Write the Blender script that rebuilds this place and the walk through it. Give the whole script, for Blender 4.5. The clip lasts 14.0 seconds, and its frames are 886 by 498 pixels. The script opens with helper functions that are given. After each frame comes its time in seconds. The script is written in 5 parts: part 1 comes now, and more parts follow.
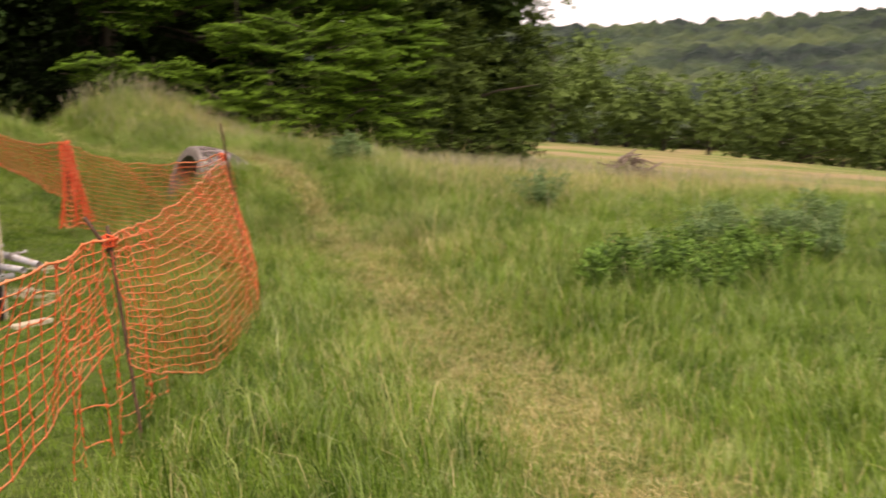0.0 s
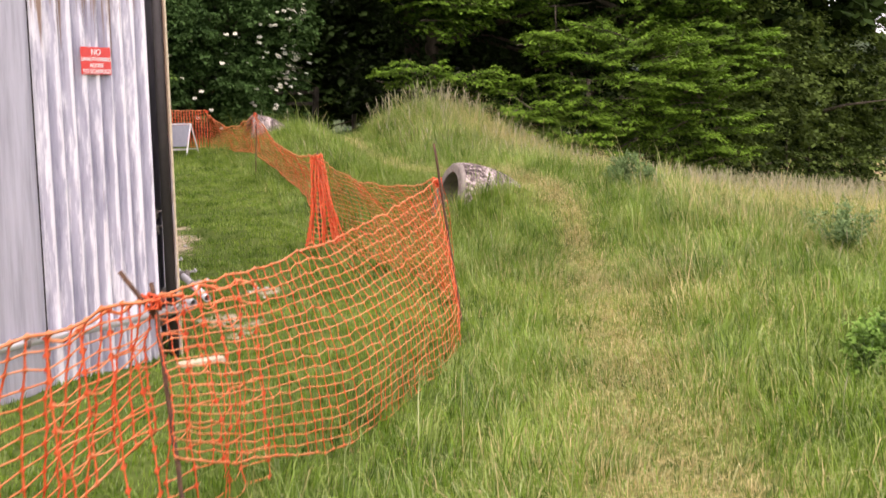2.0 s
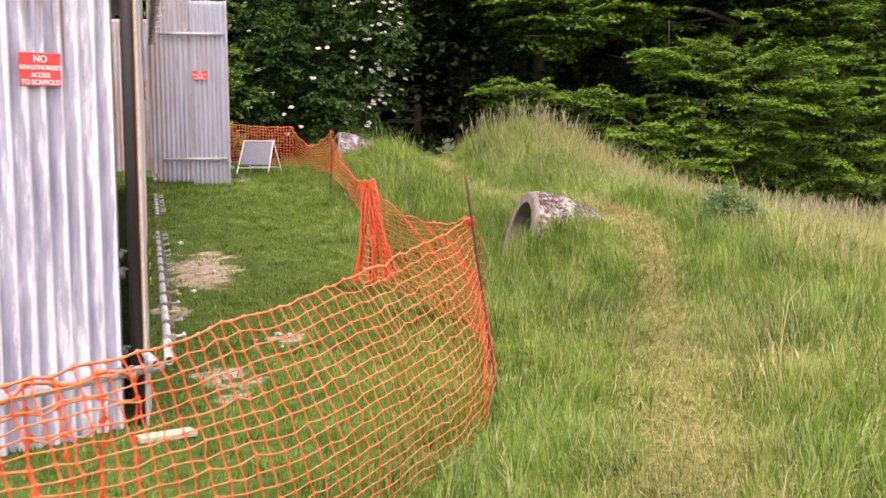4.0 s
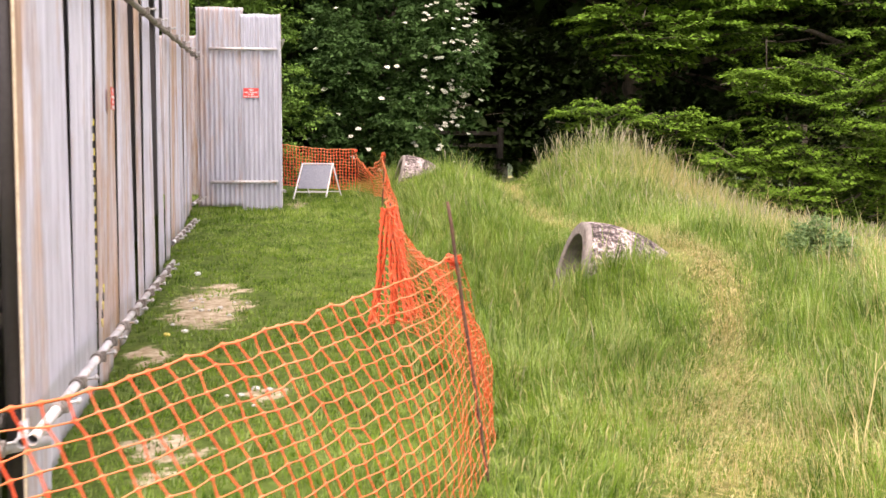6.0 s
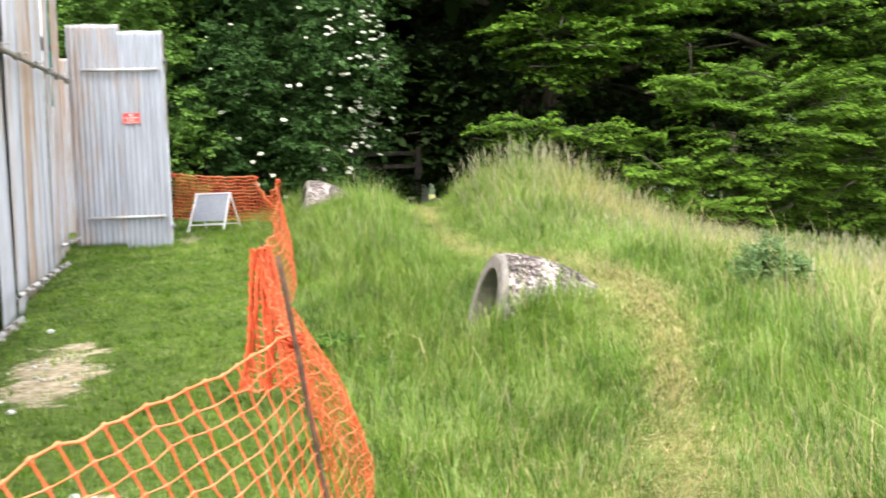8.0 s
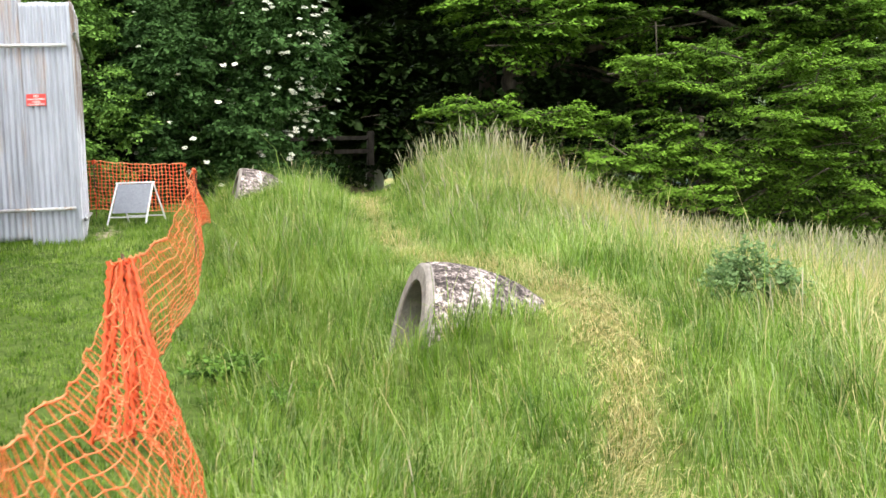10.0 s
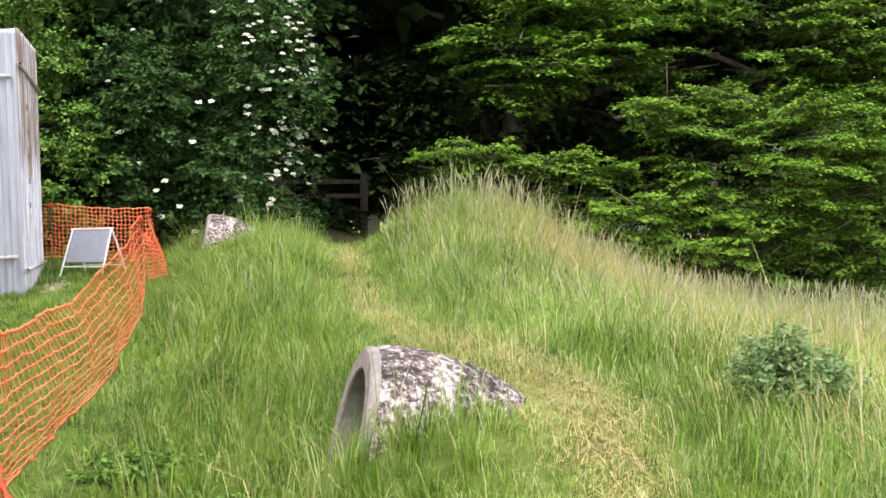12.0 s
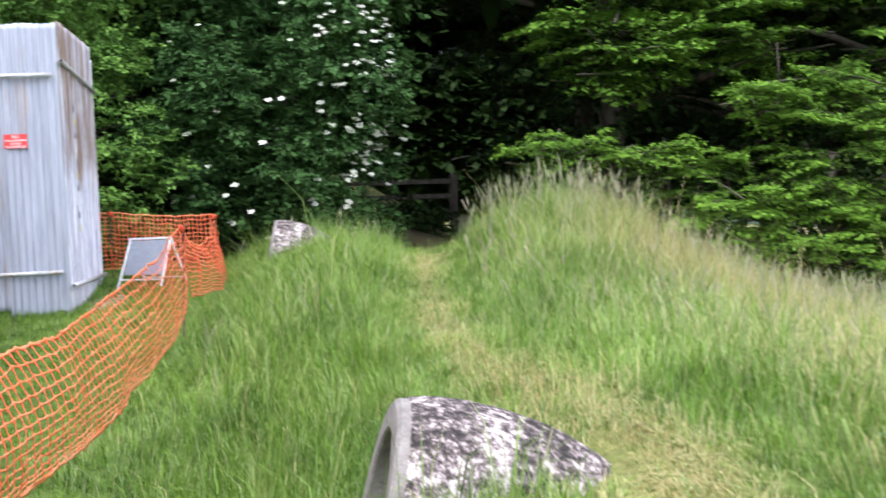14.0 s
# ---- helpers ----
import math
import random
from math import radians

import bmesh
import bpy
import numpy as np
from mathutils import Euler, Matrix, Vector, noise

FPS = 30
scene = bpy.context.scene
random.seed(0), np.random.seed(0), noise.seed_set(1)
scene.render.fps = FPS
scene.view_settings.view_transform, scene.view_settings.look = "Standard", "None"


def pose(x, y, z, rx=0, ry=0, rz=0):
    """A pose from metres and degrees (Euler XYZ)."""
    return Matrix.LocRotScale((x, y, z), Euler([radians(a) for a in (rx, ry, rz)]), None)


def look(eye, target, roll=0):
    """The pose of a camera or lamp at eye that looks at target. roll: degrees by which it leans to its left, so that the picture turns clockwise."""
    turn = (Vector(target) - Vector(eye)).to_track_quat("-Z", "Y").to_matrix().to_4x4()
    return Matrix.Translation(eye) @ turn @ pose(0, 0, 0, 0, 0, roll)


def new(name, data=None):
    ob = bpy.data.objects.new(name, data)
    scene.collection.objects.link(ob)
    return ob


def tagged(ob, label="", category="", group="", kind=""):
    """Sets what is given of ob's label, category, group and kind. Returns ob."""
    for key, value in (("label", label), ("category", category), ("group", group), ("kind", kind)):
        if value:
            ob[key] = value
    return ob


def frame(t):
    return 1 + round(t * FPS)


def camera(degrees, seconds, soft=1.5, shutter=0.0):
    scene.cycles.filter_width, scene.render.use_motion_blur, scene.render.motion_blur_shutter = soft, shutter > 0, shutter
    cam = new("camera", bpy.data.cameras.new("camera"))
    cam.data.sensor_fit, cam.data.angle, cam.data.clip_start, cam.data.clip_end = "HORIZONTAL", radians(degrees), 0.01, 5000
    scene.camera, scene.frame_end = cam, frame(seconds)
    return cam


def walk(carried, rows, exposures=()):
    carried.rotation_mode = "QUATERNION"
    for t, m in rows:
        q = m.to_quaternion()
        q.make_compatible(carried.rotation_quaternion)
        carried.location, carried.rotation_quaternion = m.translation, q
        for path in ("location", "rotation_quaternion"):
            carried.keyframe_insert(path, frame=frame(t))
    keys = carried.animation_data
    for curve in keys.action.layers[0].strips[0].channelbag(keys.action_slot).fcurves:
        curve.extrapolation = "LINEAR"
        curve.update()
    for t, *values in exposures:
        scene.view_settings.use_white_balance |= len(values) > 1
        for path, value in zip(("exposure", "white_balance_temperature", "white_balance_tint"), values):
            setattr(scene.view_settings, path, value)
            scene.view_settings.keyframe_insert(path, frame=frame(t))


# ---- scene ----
cam = camera(40.7, 14.0, shutter=0.5)
PATH = [
    (0, (-6.873, -8.844, 0.852), (-5.706, -7.241, 0.586), -2.4),
    (0.5, (-6.468, -8.682, 0.868), (-5.483, -6.965, 0.58), -2.4),
    (1, (-6.082, -8.427, 0.895), (-5.203, -6.655, 0.603), -2.4),
    (1.2, (-5.952, -8.355, 0.923), (-5.133, -6.552, 0.644), -1.7),
    (1.5, (-5.678, -8.268, 0.875), (-4.967, -6.413, 0.648), -2.0),
    (1.6, (-5.617, -8.21, 0.87), (-4.912, -6.36, 0.588), -0.2),
    (2, (-5.367, -7.976, 0.897), (-4.701, -6.104, 0.664), -1.4),
    (2.5, (-5.09, -7.685, 0.94), (-4.466, -5.796, 0.732), -1.5),
    (2.7, (-4.955, -7.555, 0.959), (-4.388, -5.644, 0.794), -1.3),
    (3, (-4.775, -7.383, 0.927), (-4.251, -5.462, 0.736), -1.2),
    (3.2, (-4.689, -7.265, 0.937), (-4.201, -5.337, 0.73), -0.4),
    (5.3, (-3.752, -5.698, 0.906), (-3.319, -3.754, 0.731), -1.6),
    (5.5, (-3.663, -5.567, 0.915), (-3.248, -3.618, 0.744), -1.9),
    (6, (-3.39, -5.263, 0.858), (-3.084, -3.293, 0.703), -0.0),
    (6.5, (-3.183, -4.846, 0.891), (-2.816, -2.885, 0.743), -0.4),
    (7, (-3.054, -4.45, 0.902), (-2.686, -2.488, 0.772), -0.8),
    (7.5, (-2.881, -4.042, 0.891), (-2.549, -2.072, 0.789), -1.4),
    (8, (-2.812, -3.634, 0.885), (-2.391, -1.682, 0.761), -2.2),
    (8.2, (-2.78, -3.491, 0.872), (-2.322, -1.549, 0.741), -2.1),
    (10.3, (-2.02, -1.941, 0.951), (-1.545, -0.004, 0.797), -2.1),
    (10.5, (-1.947, -1.789, 0.962), (-1.469, 0.147, 0.812), -1.7),
    (11, (-1.79, -1.365, 0.976), (-1.269, 0.561, 0.849), -2.9),
    (11.5, (-1.615, -0.978, 0.99), (-1.138, 0.957, 0.835), -1.9),
    (12, (-1.471, -0.621, 0.986), (-1.008, 1.324, 0.905), -1.4),
    (12.5, (-1.375, -0.282, 0.982), (-0.892, 1.657, 0.899), -2.6),
    (13, (-1.181, 0.087, 0.993), (-0.765, 2.041, 0.902), -1.9),
    (13.5, (-1.015, 0.455, 0.997), (-0.618, 2.413, 0.898), -2.9),
    (14, (-0.922, 0.83, 0.994), (-0.629, 2.807, 0.917), -2.7),
]
walk(cam, [(t, look(eye, target, roll)) for t, eye, target, roll in PATH],
     ((0, 0.42, 7900, 25), (1.0, 0.72, 7500, 28), (3.2, 0.86, 7000, 28), (5.5, 1.18, 7400, 29), (7, 1.4, 6850, 14), (8, 1.45, 6600, 8), (10.3, 1.36, 6600, 7), (11.6, 1.32, 6600, 13), (12.4, 1.22, 6500, 14), (13.3, 1.22, 6400, 14), (14, 1.25, 5800, 14)))

# ---- light ----
world = bpy.data.worlds.new("sky_world")
world.use_nodes = True
scene.world = world
wn, wl = world.node_tree.nodes, world.node_tree.links
wn.clear()
sky = wn.new("ShaderNodeTexSky")
sky.sky_type = "NISHITA"
sky.sun_disc = False
sky.sun_elevation = radians(58)
sky.sun_rotation = radians(150)
sky.dust_density = 4.0
pale = wn.new("ShaderNodeMix")
pale.data_type = "RGBA"
pale.inputs[0].default_value = 0.8
pale.inputs[7].default_value = (9.0, 9.2, 9.6, 1)
bg = wn.new("ShaderNodeBackground")
bg.inputs["Strength"].default_value = 0.13
wo = wn.new("ShaderNodeOutputWorld")
wl.new(sky.outputs[0], pale.inputs[6])
wl.new(pale.outputs[2], bg.inputs["Color"])
wl.new(bg.outputs[0], wo.inputs[0])
sun = new("sun", bpy.data.lights.new("sun", "SUN"))
sun.data.energy = 1.4
sun.data.angle = radians(25)
sun.data.color = (1.0, 0.95, 0.87)
sun.matrix_world = look((0, 0, 30), (9, 14, 0))

# ---- materials ----


def material(name):
    m = bpy.data.materials.new(name)
    m.use_nodes = True
    nt = m.node_tree
    nt.nodes.clear()
    out = nt.nodes.new("ShaderNodeOutputMaterial")
    p = nt.nodes.new("ShaderNodeBsdfPrincipled")
    nt.links.new(p.outputs[0], out.inputs[0])
    return m, nt, p, out


def coords(nt, scale=(1, 1, 1), world_space=True):
    mp = nt.nodes.new("ShaderNodeMapping")
    mp.inputs["Scale"].default_value = scale
    if world_space:
        g = nt.nodes.new("ShaderNodeNewGeometry")
        nt.links.new(g.outputs["Position"], mp.inputs[0])
    else:
        g = nt.nodes.new("ShaderNodeTexCoord")
        nt.links.new(g.outputs["Object"], mp.inputs[0])
    return mp


def noise_tex(nt, src, scale, detail=4.0, rough=0.6):
    n = nt.nodes.new("ShaderNodeTexNoise")
    n.inputs["Scale"].default_value = scale
    n.inputs["Detail"].default_value = detail
    n.inputs["Roughness"].default_value = rough
    nt.links.new(src.outputs[0], n.inputs["Vector"])
    return n


def ramp(nt, src, stops):
    r = nt.nodes.new("ShaderNodeValToRGB")
    el = r.color_ramp.elements
    while len(el) < len(stops):
        el.new(0.5)
    for e, (pos, col) in zip(el, stops):
        e.position = pos
        e.color = (*col, 1) if len(col) == 3 else col
    nt.links.new(src, r.inputs[0])
    return r


def mix(nt, fac, a, b, mode="MIX"):
    m = nt.nodes.new("ShaderNodeMix")
    m.data_type = "RGBA"
    m.blend_type = mode
    for sock, v in ((0, fac), (6, a), (7, b)):
        if isinstance(v, (int, float)):
            m.inputs[sock].default_value = v
        elif isinstance(v, tuple):
            m.inputs[sock].default_value = (*v, 1)
        else:
            nt.links.new(v, m.inputs[sock])
    return m.outputs[2]


def bump(nt, p, height, strength=0.4, distance=0.02):
    b = nt.nodes.new("ShaderNodeBump")
    b.inputs["Strength"].default_value = strength
    b.inputs["Distance"].default_value = distance
    nt.links.new(height, b.inputs["Height"])
    nt.links.new(b.outputs[0], p.inputs["Normal"])


def mottled(name, a, b, scale, rough=0.8, metal=0.0, strength=0.3, stretch=(1, 1, 1), c=None):
    """A surface of two or three tones, at two scales, with relief."""
    m, nt, p, _ = material(name)
    mp = coords(nt, stretch, False)
    n1 = noise_tex(nt, mp, scale, 5)
    n2 = noise_tex(nt, mp, scale * 7, 3)
    r = ramp(nt, n1.outputs[0], [(0.35, a), (0.65, b)])
    col = mix(nt, 0.35, r.outputs[0], n2.outputs[0], "OVERLAY")
    if c:
        n3 = noise_tex(nt, mp, scale * 2.3, 6, 0.7)
        k = ramp(nt, n3.outputs[0], [(0.55, (0, 0, 0)), (0.62, (1, 1, 1))])
        col = mix(nt, k.outputs[0], col, c)
    nt.links.new(col, p.inputs["Base Color"])
    p.inputs["Roughness"].default_value = rough
    p.inputs["Metallic"].default_value = metal
    bump(nt, p, n2.outputs[0], strength)
    return m


def leafy(name, dark, light, translucent=0.35, patch=0.5, vary=0.3, per_plant=0.0):
    """Foliage: each leaf its own tone, larger patches of tone, lit tips and shaded insides in the colour, light passing
    through.
    """
    m, nt, p, out = material(name)
    g = nt.nodes.new("ShaderNodeNewGeometry")
    mp = coords(nt)
    n = noise_tex(nt, mp, patch, 3)
    add = nt.nodes.new("ShaderNodeMath")
    add.operation = "MULTIPLY_ADD"
    add.inputs[1].default_value = vary
    nt.links.new(g.outputs["Random Per Island"], add.inputs[0])
    nt.links.new(n.outputs[0], add.inputs[2])
    # Inner leaves darker, tips lighter: the shading of the sprays is in the colour.
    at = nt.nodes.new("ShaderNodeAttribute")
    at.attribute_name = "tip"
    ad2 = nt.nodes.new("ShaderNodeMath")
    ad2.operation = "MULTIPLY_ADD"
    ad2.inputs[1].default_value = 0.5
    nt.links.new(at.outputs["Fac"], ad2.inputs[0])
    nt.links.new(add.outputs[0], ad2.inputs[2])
    oi = nt.nodes.new("ShaderNodeObjectInfo")
    ad3 = nt.nodes.new("ShaderNodeMath")
    ad3.operation = "MULTIPLY_ADD"
    ad3.inputs[1].default_value = per_plant
    nt.links.new(oi.outputs["Random"], ad3.inputs[0])
    nt.links.new(ad2.outputs[0], ad3.inputs[2])
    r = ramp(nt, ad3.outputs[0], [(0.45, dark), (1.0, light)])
    nt.links.new(r.outputs[0], p.inputs["Base Color"])
    p.inputs["Roughness"].default_value = 0.65
    p.inputs["Specular IOR Level"].default_value = 0.1
    t = nt.nodes.new("ShaderNodeBsdfTranslucent")
    nt.links.new(r.outputs[0], t.inputs[0])
    ms = nt.nodes.new("ShaderNodeMixShader")
    ms.inputs[0].default_value = translucent
    nt.links.new(p.outputs[0], ms.inputs[1])
    nt.links.new(t.outputs[0], ms.inputs[2])
    nt.links.new(ms.outputs[0], out.inputs[0])
    return m


def grass_material():
    m, nt, p, out = material("grass_blades")
    g = nt.nodes.new("ShaderNodeNewGeometry")
    at = nt.nodes.new("ShaderNodeAttribute")
    at.attribute_name = "dry"
    mp = coords(nt)
    n = noise_tex(nt, mp, 1.7, 5, 0.65)
    tn = nt.nodes.new("ShaderNodeAttribute")
    tn.attribute_name = "tone"
    tm = nt.nodes.new("ShaderNodeMath")
    tm.operation = "MULTIPLY_ADD"
    tm.inputs[1].default_value = 0.55
    tm.inputs[2].default_value = -0.27
    nt.links.new(tn.outputs["Fac"], tm.inputs[0])
    ta = nt.nodes.new("ShaderNodeMath")
    ta.operation = "ADD"
    nt.links.new(tm.outputs[0], ta.inputs[0])
    nt.links.new(n.outputs[0], ta.inputs[1])
    green = ramp(nt, ta.outputs[0], [(0.22, (0.066, 0.145, 0.014)), (0.42, (0.172, 0.315, 0.026)), (0.6, (0.288, 0.45, 0.055)), (0.8, (0.46, 0.58, 0.18))])
    straw = ramp(nt, g.outputs["Random Per Island"], [(0.0, (0.5, 0.38, 0.13)), (1.0, (0.74, 0.6, 0.31))])
    a = nt.nodes.new("ShaderNodeMath")
    a.operation = "ADD"
    nt.links.new(g.outputs["Random Per Island"], a.inputs[0])
    nt.links.new(at.outputs["Fac"], a.inputs[1])
    k = ramp(nt, a.outputs[0], [(0.91, (0, 0, 0)), (0.99, (1, 1, 1))])
    col = mix(nt, k.outputs[0], green.outputs[0], straw.outputs[0])
    wn2 = nt.nodes.new("ShaderNodeTexWhiteNoise")
    wn2.noise_dimensions = "1D"
    nt.links.new(g.outputs["Random Per Island"], wn2.inputs["W"])
    pale = ramp(nt, wn2.outputs[0], [(0.8, (0, 0, 0)), (0.98, (0.85, 0.85, 0.85))])
    col = mix(nt, pale.outputs[0], col, (0.5, 0.58, 0.28))
    v = ramp(nt, g.outputs["Random Per Island"], [(0.0, (0.68, 0.7, 0.6)), (1.0, (1, 1, 1))])
    col = mix(nt, 1.0, col, v.outputs[0], "MULTIPLY")
    nb = noise_tex(nt, mp, 0.42, 3)
    big = ramp(nt, nb.outputs[0], [(0.35, (0.72, 0.78, 0.76)), (0.62, (1, 1, 1))])
    col = mix(nt, 1.0, col, big.outputs[0], "MULTIPLY")
    nt.links.new(col, p.inputs["Base Color"])
    p.inputs["Roughness"].default_value = 0.5
    p.inputs["Specular IOR Level"].default_value = 0.3
    t = nt.nodes.new("ShaderNodeBsdfTranslucent")
    nt.links.new(col, t.inputs[0])
    ms = nt.nodes.new("ShaderNodeMixShader")
    ms.inputs[0].default_value = 0.3
    nt.links.new(p.outputs[0], ms.inputs[1])
    nt.links.new(t.outputs[0], ms.inputs[2])
    nt.links.new(ms.outputs[0], out.inputs[0])
    return m


def ground_material():
    """Soil and low turf: green near by, pale hay in the far field, trodden straw, bare chalky earth and the
    shade-darkened wood floor by attribute.
    """
    m, nt, p, _ = material("turf")
    mp = coords(nt)
    n1 = noise_tex(nt, mp, 0.35, 5)
    n2 = noise_tex(nt, mp, 14, 4)
    n3 = noise_tex(nt, coords(nt, (0.03, 0.13, 1)), 1.0, 4)
    g = ramp(nt, n2.outputs[0], [(0.3, (0.04, 0.066, 0.012)), (0.7, (0.115, 0.17, 0.036))])
    hay = ramp(nt, n3.outputs[0], [(0.42, (0.1, 0.17, 0.03)), (0.5, (0.19, 0.2, 0.06)), (0.58, (0.3, 0.23, 0.12))])
    dry_soil = ramp(nt, noise_tex(nt, mp, 22, 6, 0.75).outputs[0], [(0.38, (0.13, 0.1, 0.045)), (0.5, (0.32, 0.25, 0.1)), (0.62, (0.5, 0.4, 0.19))])
    col = g.outputs[0]
    # Canopy shade is put into the wood floor's colour over its dead leaves.
    for name, c in (("litter_shade", (0.03, 0.026, 0.017)), ("far", hay.outputs[0]), ("dry", (0.4, 0.31, 0.12)), ("bare", None)):
        at = nt.nodes.new("ShaderNodeAttribute")
        at.attribute_name = name
        if c is None:
            e = ramp(nt, n2.outputs[0], [(0.35, (0.28, 0.22, 0.13)), (0.7, (0.58, 0.5, 0.37))])
            c = e.outputs[0]
            mult = nt.nodes.new("ShaderNodeMath")
            mult.operation = "MULTIPLY_ADD"
            mult.inputs[1].default_value = 0.7
            nb = noise_tex(nt, mp, 6.0, 8, 0.85)
            nt.links.new(at.outputs["Fac"], mult.inputs[0])
            nt.links.new(nb.outputs[0], mult.inputs[2])
            k = ramp(nt, mult.outputs[0], [(0.78, (0, 0, 0)), (0.9, (1, 1, 1))])
            col = mix(nt, k.outputs[0], col, c)
        else:
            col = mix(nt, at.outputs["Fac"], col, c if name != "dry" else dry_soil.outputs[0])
    col = mix(nt, 0.3, col, n1.outputs[0], "OVERLAY")
    nt.links.new(col, p.inputs["Base Color"])
    p.inputs["Roughness"].default_value = 0.95
    p.inputs["Specular IOR Level"].default_value = 0.1
    bump(nt, p, n2.outputs[0], 0.6, 0.04)
    return m


def sheet_material(name, base, streak, rust):
    """Weathered galvanised iron: vertical streaks, whitish bloom, rust by the sheet."""
    m, nt, p, _ = material(name)
    oi = nt.nodes.new("ShaderNodeObjectInfo")
    mp = coords(nt, (9, 9, 0.7), True)
    n1 = noise_tex(nt, mp, 1.0, 6, 0.65)
    n2 = noise_tex(nt, coords(nt, (30, 30, 1.6), True), 1.0, 4, 0.7)
    n3 = noise_tex(nt, coords(nt, (2.6, 2.6, 0.4), True), 1.0, 6, 0.7)
    c = ramp(nt, n1.outputs[0], [(0.3, base), (0.6, tuple(min(1, v * 1.25) for v in base)), (0.75, streak)])
    d = ramp(nt, n2.outputs[0], [(0.3, (0.55, 0.55, 0.57)), (0.55, (1, 1, 1))])
    col = mix(nt, 0.6, c.outputs[0], d.outputs[0], "MULTIPLY")
    a = nt.nodes.new("ShaderNodeMath")
    a.operation = "MULTIPLY_ADD"
    a.inputs[1].default_value = 0.22 * rust
    nt.links.new(oi.outputs["Random"], a.inputs[0])
    nt.links.new(n3.outputs[0], a.inputs[2])
    k = ramp(nt, a.outputs[0], [(min(0.9, 0.54 + 0.25 * (1 - rust)), (0, 0, 0)), (min(0.99, 0.72 + 0.25 * (1 - rust)), (0.9, 0.9, 0.9))])
    rc = ramp(nt, n2.outputs[0], [(0.3, (0.27, 0.16, 0.09)), (0.7, (0.55, 0.38, 0.26))])
    col = mix(nt, k.outputs[0], col, rc.outputs[0])
    nt.links.new(col, p.inputs["Base Color"])
    p.inputs["Metallic"].default_value = 0.25
    p.inputs["Roughness"].default_value = 0.55
    bump(nt, p, n2.outputs[0], 0.15, 0.004)
    return m


def bloomed_material(name, pitch):
    """White-bloomed iron: lit ridges and shaded furrows painted over the bloom, brown runs from the top."""
    m, nt, p, _ = material(name)
    n1 = noise_tex(nt, coords(nt, (7, 7, 0.9)), 1.0, 6, 0.7)
    n2 = noise_tex(nt, coords(nt, (26, 26, 2.2)), 1.0, 5, 0.75)
    n3 = noise_tex(nt, coords(nt, (24, 24, 0.5)), 1.0, 4, 0.6)
    c = ramp(nt, n1.outputs[0], [(0.36, (0.36, 0.36, 0.46)), (0.52, (0.5, 0.5, 0.6)), (0.6, (0.86, 0.86, 0.92))])
    d = ramp(nt, n2.outputs[0], [(0.34, (0.62, 0.62, 0.68)), (0.52, (1, 1, 1))])
    col = mix(nt, 0.5, c.outputs[0], d.outputs[0], "MULTIPLY")
    tc = nt.nodes.new("ShaderNodeTexCoord")
    sx = nt.nodes.new("ShaderNodeSeparateXYZ")
    nt.links.new(tc.outputs["Object"], sx.inputs[0])
    fr = nt.nodes.new("ShaderNodeMath")
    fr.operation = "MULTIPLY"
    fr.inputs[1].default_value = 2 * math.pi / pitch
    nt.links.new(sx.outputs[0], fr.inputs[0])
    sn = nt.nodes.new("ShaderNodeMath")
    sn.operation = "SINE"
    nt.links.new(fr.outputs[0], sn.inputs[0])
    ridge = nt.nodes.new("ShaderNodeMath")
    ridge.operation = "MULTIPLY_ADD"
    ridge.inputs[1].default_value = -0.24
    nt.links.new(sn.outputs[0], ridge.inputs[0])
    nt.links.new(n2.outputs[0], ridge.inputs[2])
    # Ridges whitened and furrows darkened by the sine, painting the shading of the waves.
    ridge_light = ramp(nt, ridge.outputs[0], [(0.62, (0, 0, 0)), (0.72, (0.8, 0.8, 0.8))])
    furrow_shade = ramp(nt, ridge.outputs[0], [(0.22, (0.66, 0.66, 0.7)), (0.42, (1, 1, 1))])
    col = mix(nt, 0.7, col, furrow_shade.outputs[0], "MULTIPLY")
    col = mix(nt, ridge_light.outputs[0], col, (0.84, 0.84, 0.9))
    g = nt.nodes.new("ShaderNodeNewGeometry")
    sp = nt.nodes.new("ShaderNodeSeparateXYZ")
    nt.links.new(g.outputs["Position"], sp.inputs[0])
    mr = nt.nodes.new("ShaderNodeMapRange")
    mr.inputs["From Min"].default_value = 1.0
    mr.inputs["From Max"].default_value = 1.75
    nt.links.new(sp.outputs[2], mr.inputs["Value"])
    ad = nt.nodes.new("ShaderNodeMath")
    ad.operation = "MULTIPLY_ADD"
    ad.inputs[1].default_value = 0.22
    nt.links.new(mr.outputs[0], ad.inputs[0])
    nt.links.new(n3.outputs[0], ad.inputs[2])
    k = ramp(nt, ad.outputs[0], [(0.68, (0, 0, 0)), (0.74, (0.9, 0.9, 0.9))])
    col = mix(nt, k.outputs[0], col, (0.22, 0.13, 0.075))
    nt.links.new(col, p.inputs["Base Color"])
    p.inputs["Roughness"].default_value = 0.55
    p.inputs["Metallic"].default_value = 0.1
    bump(nt, p, n2.outputs[0], 0.2, 0.004)
    return m


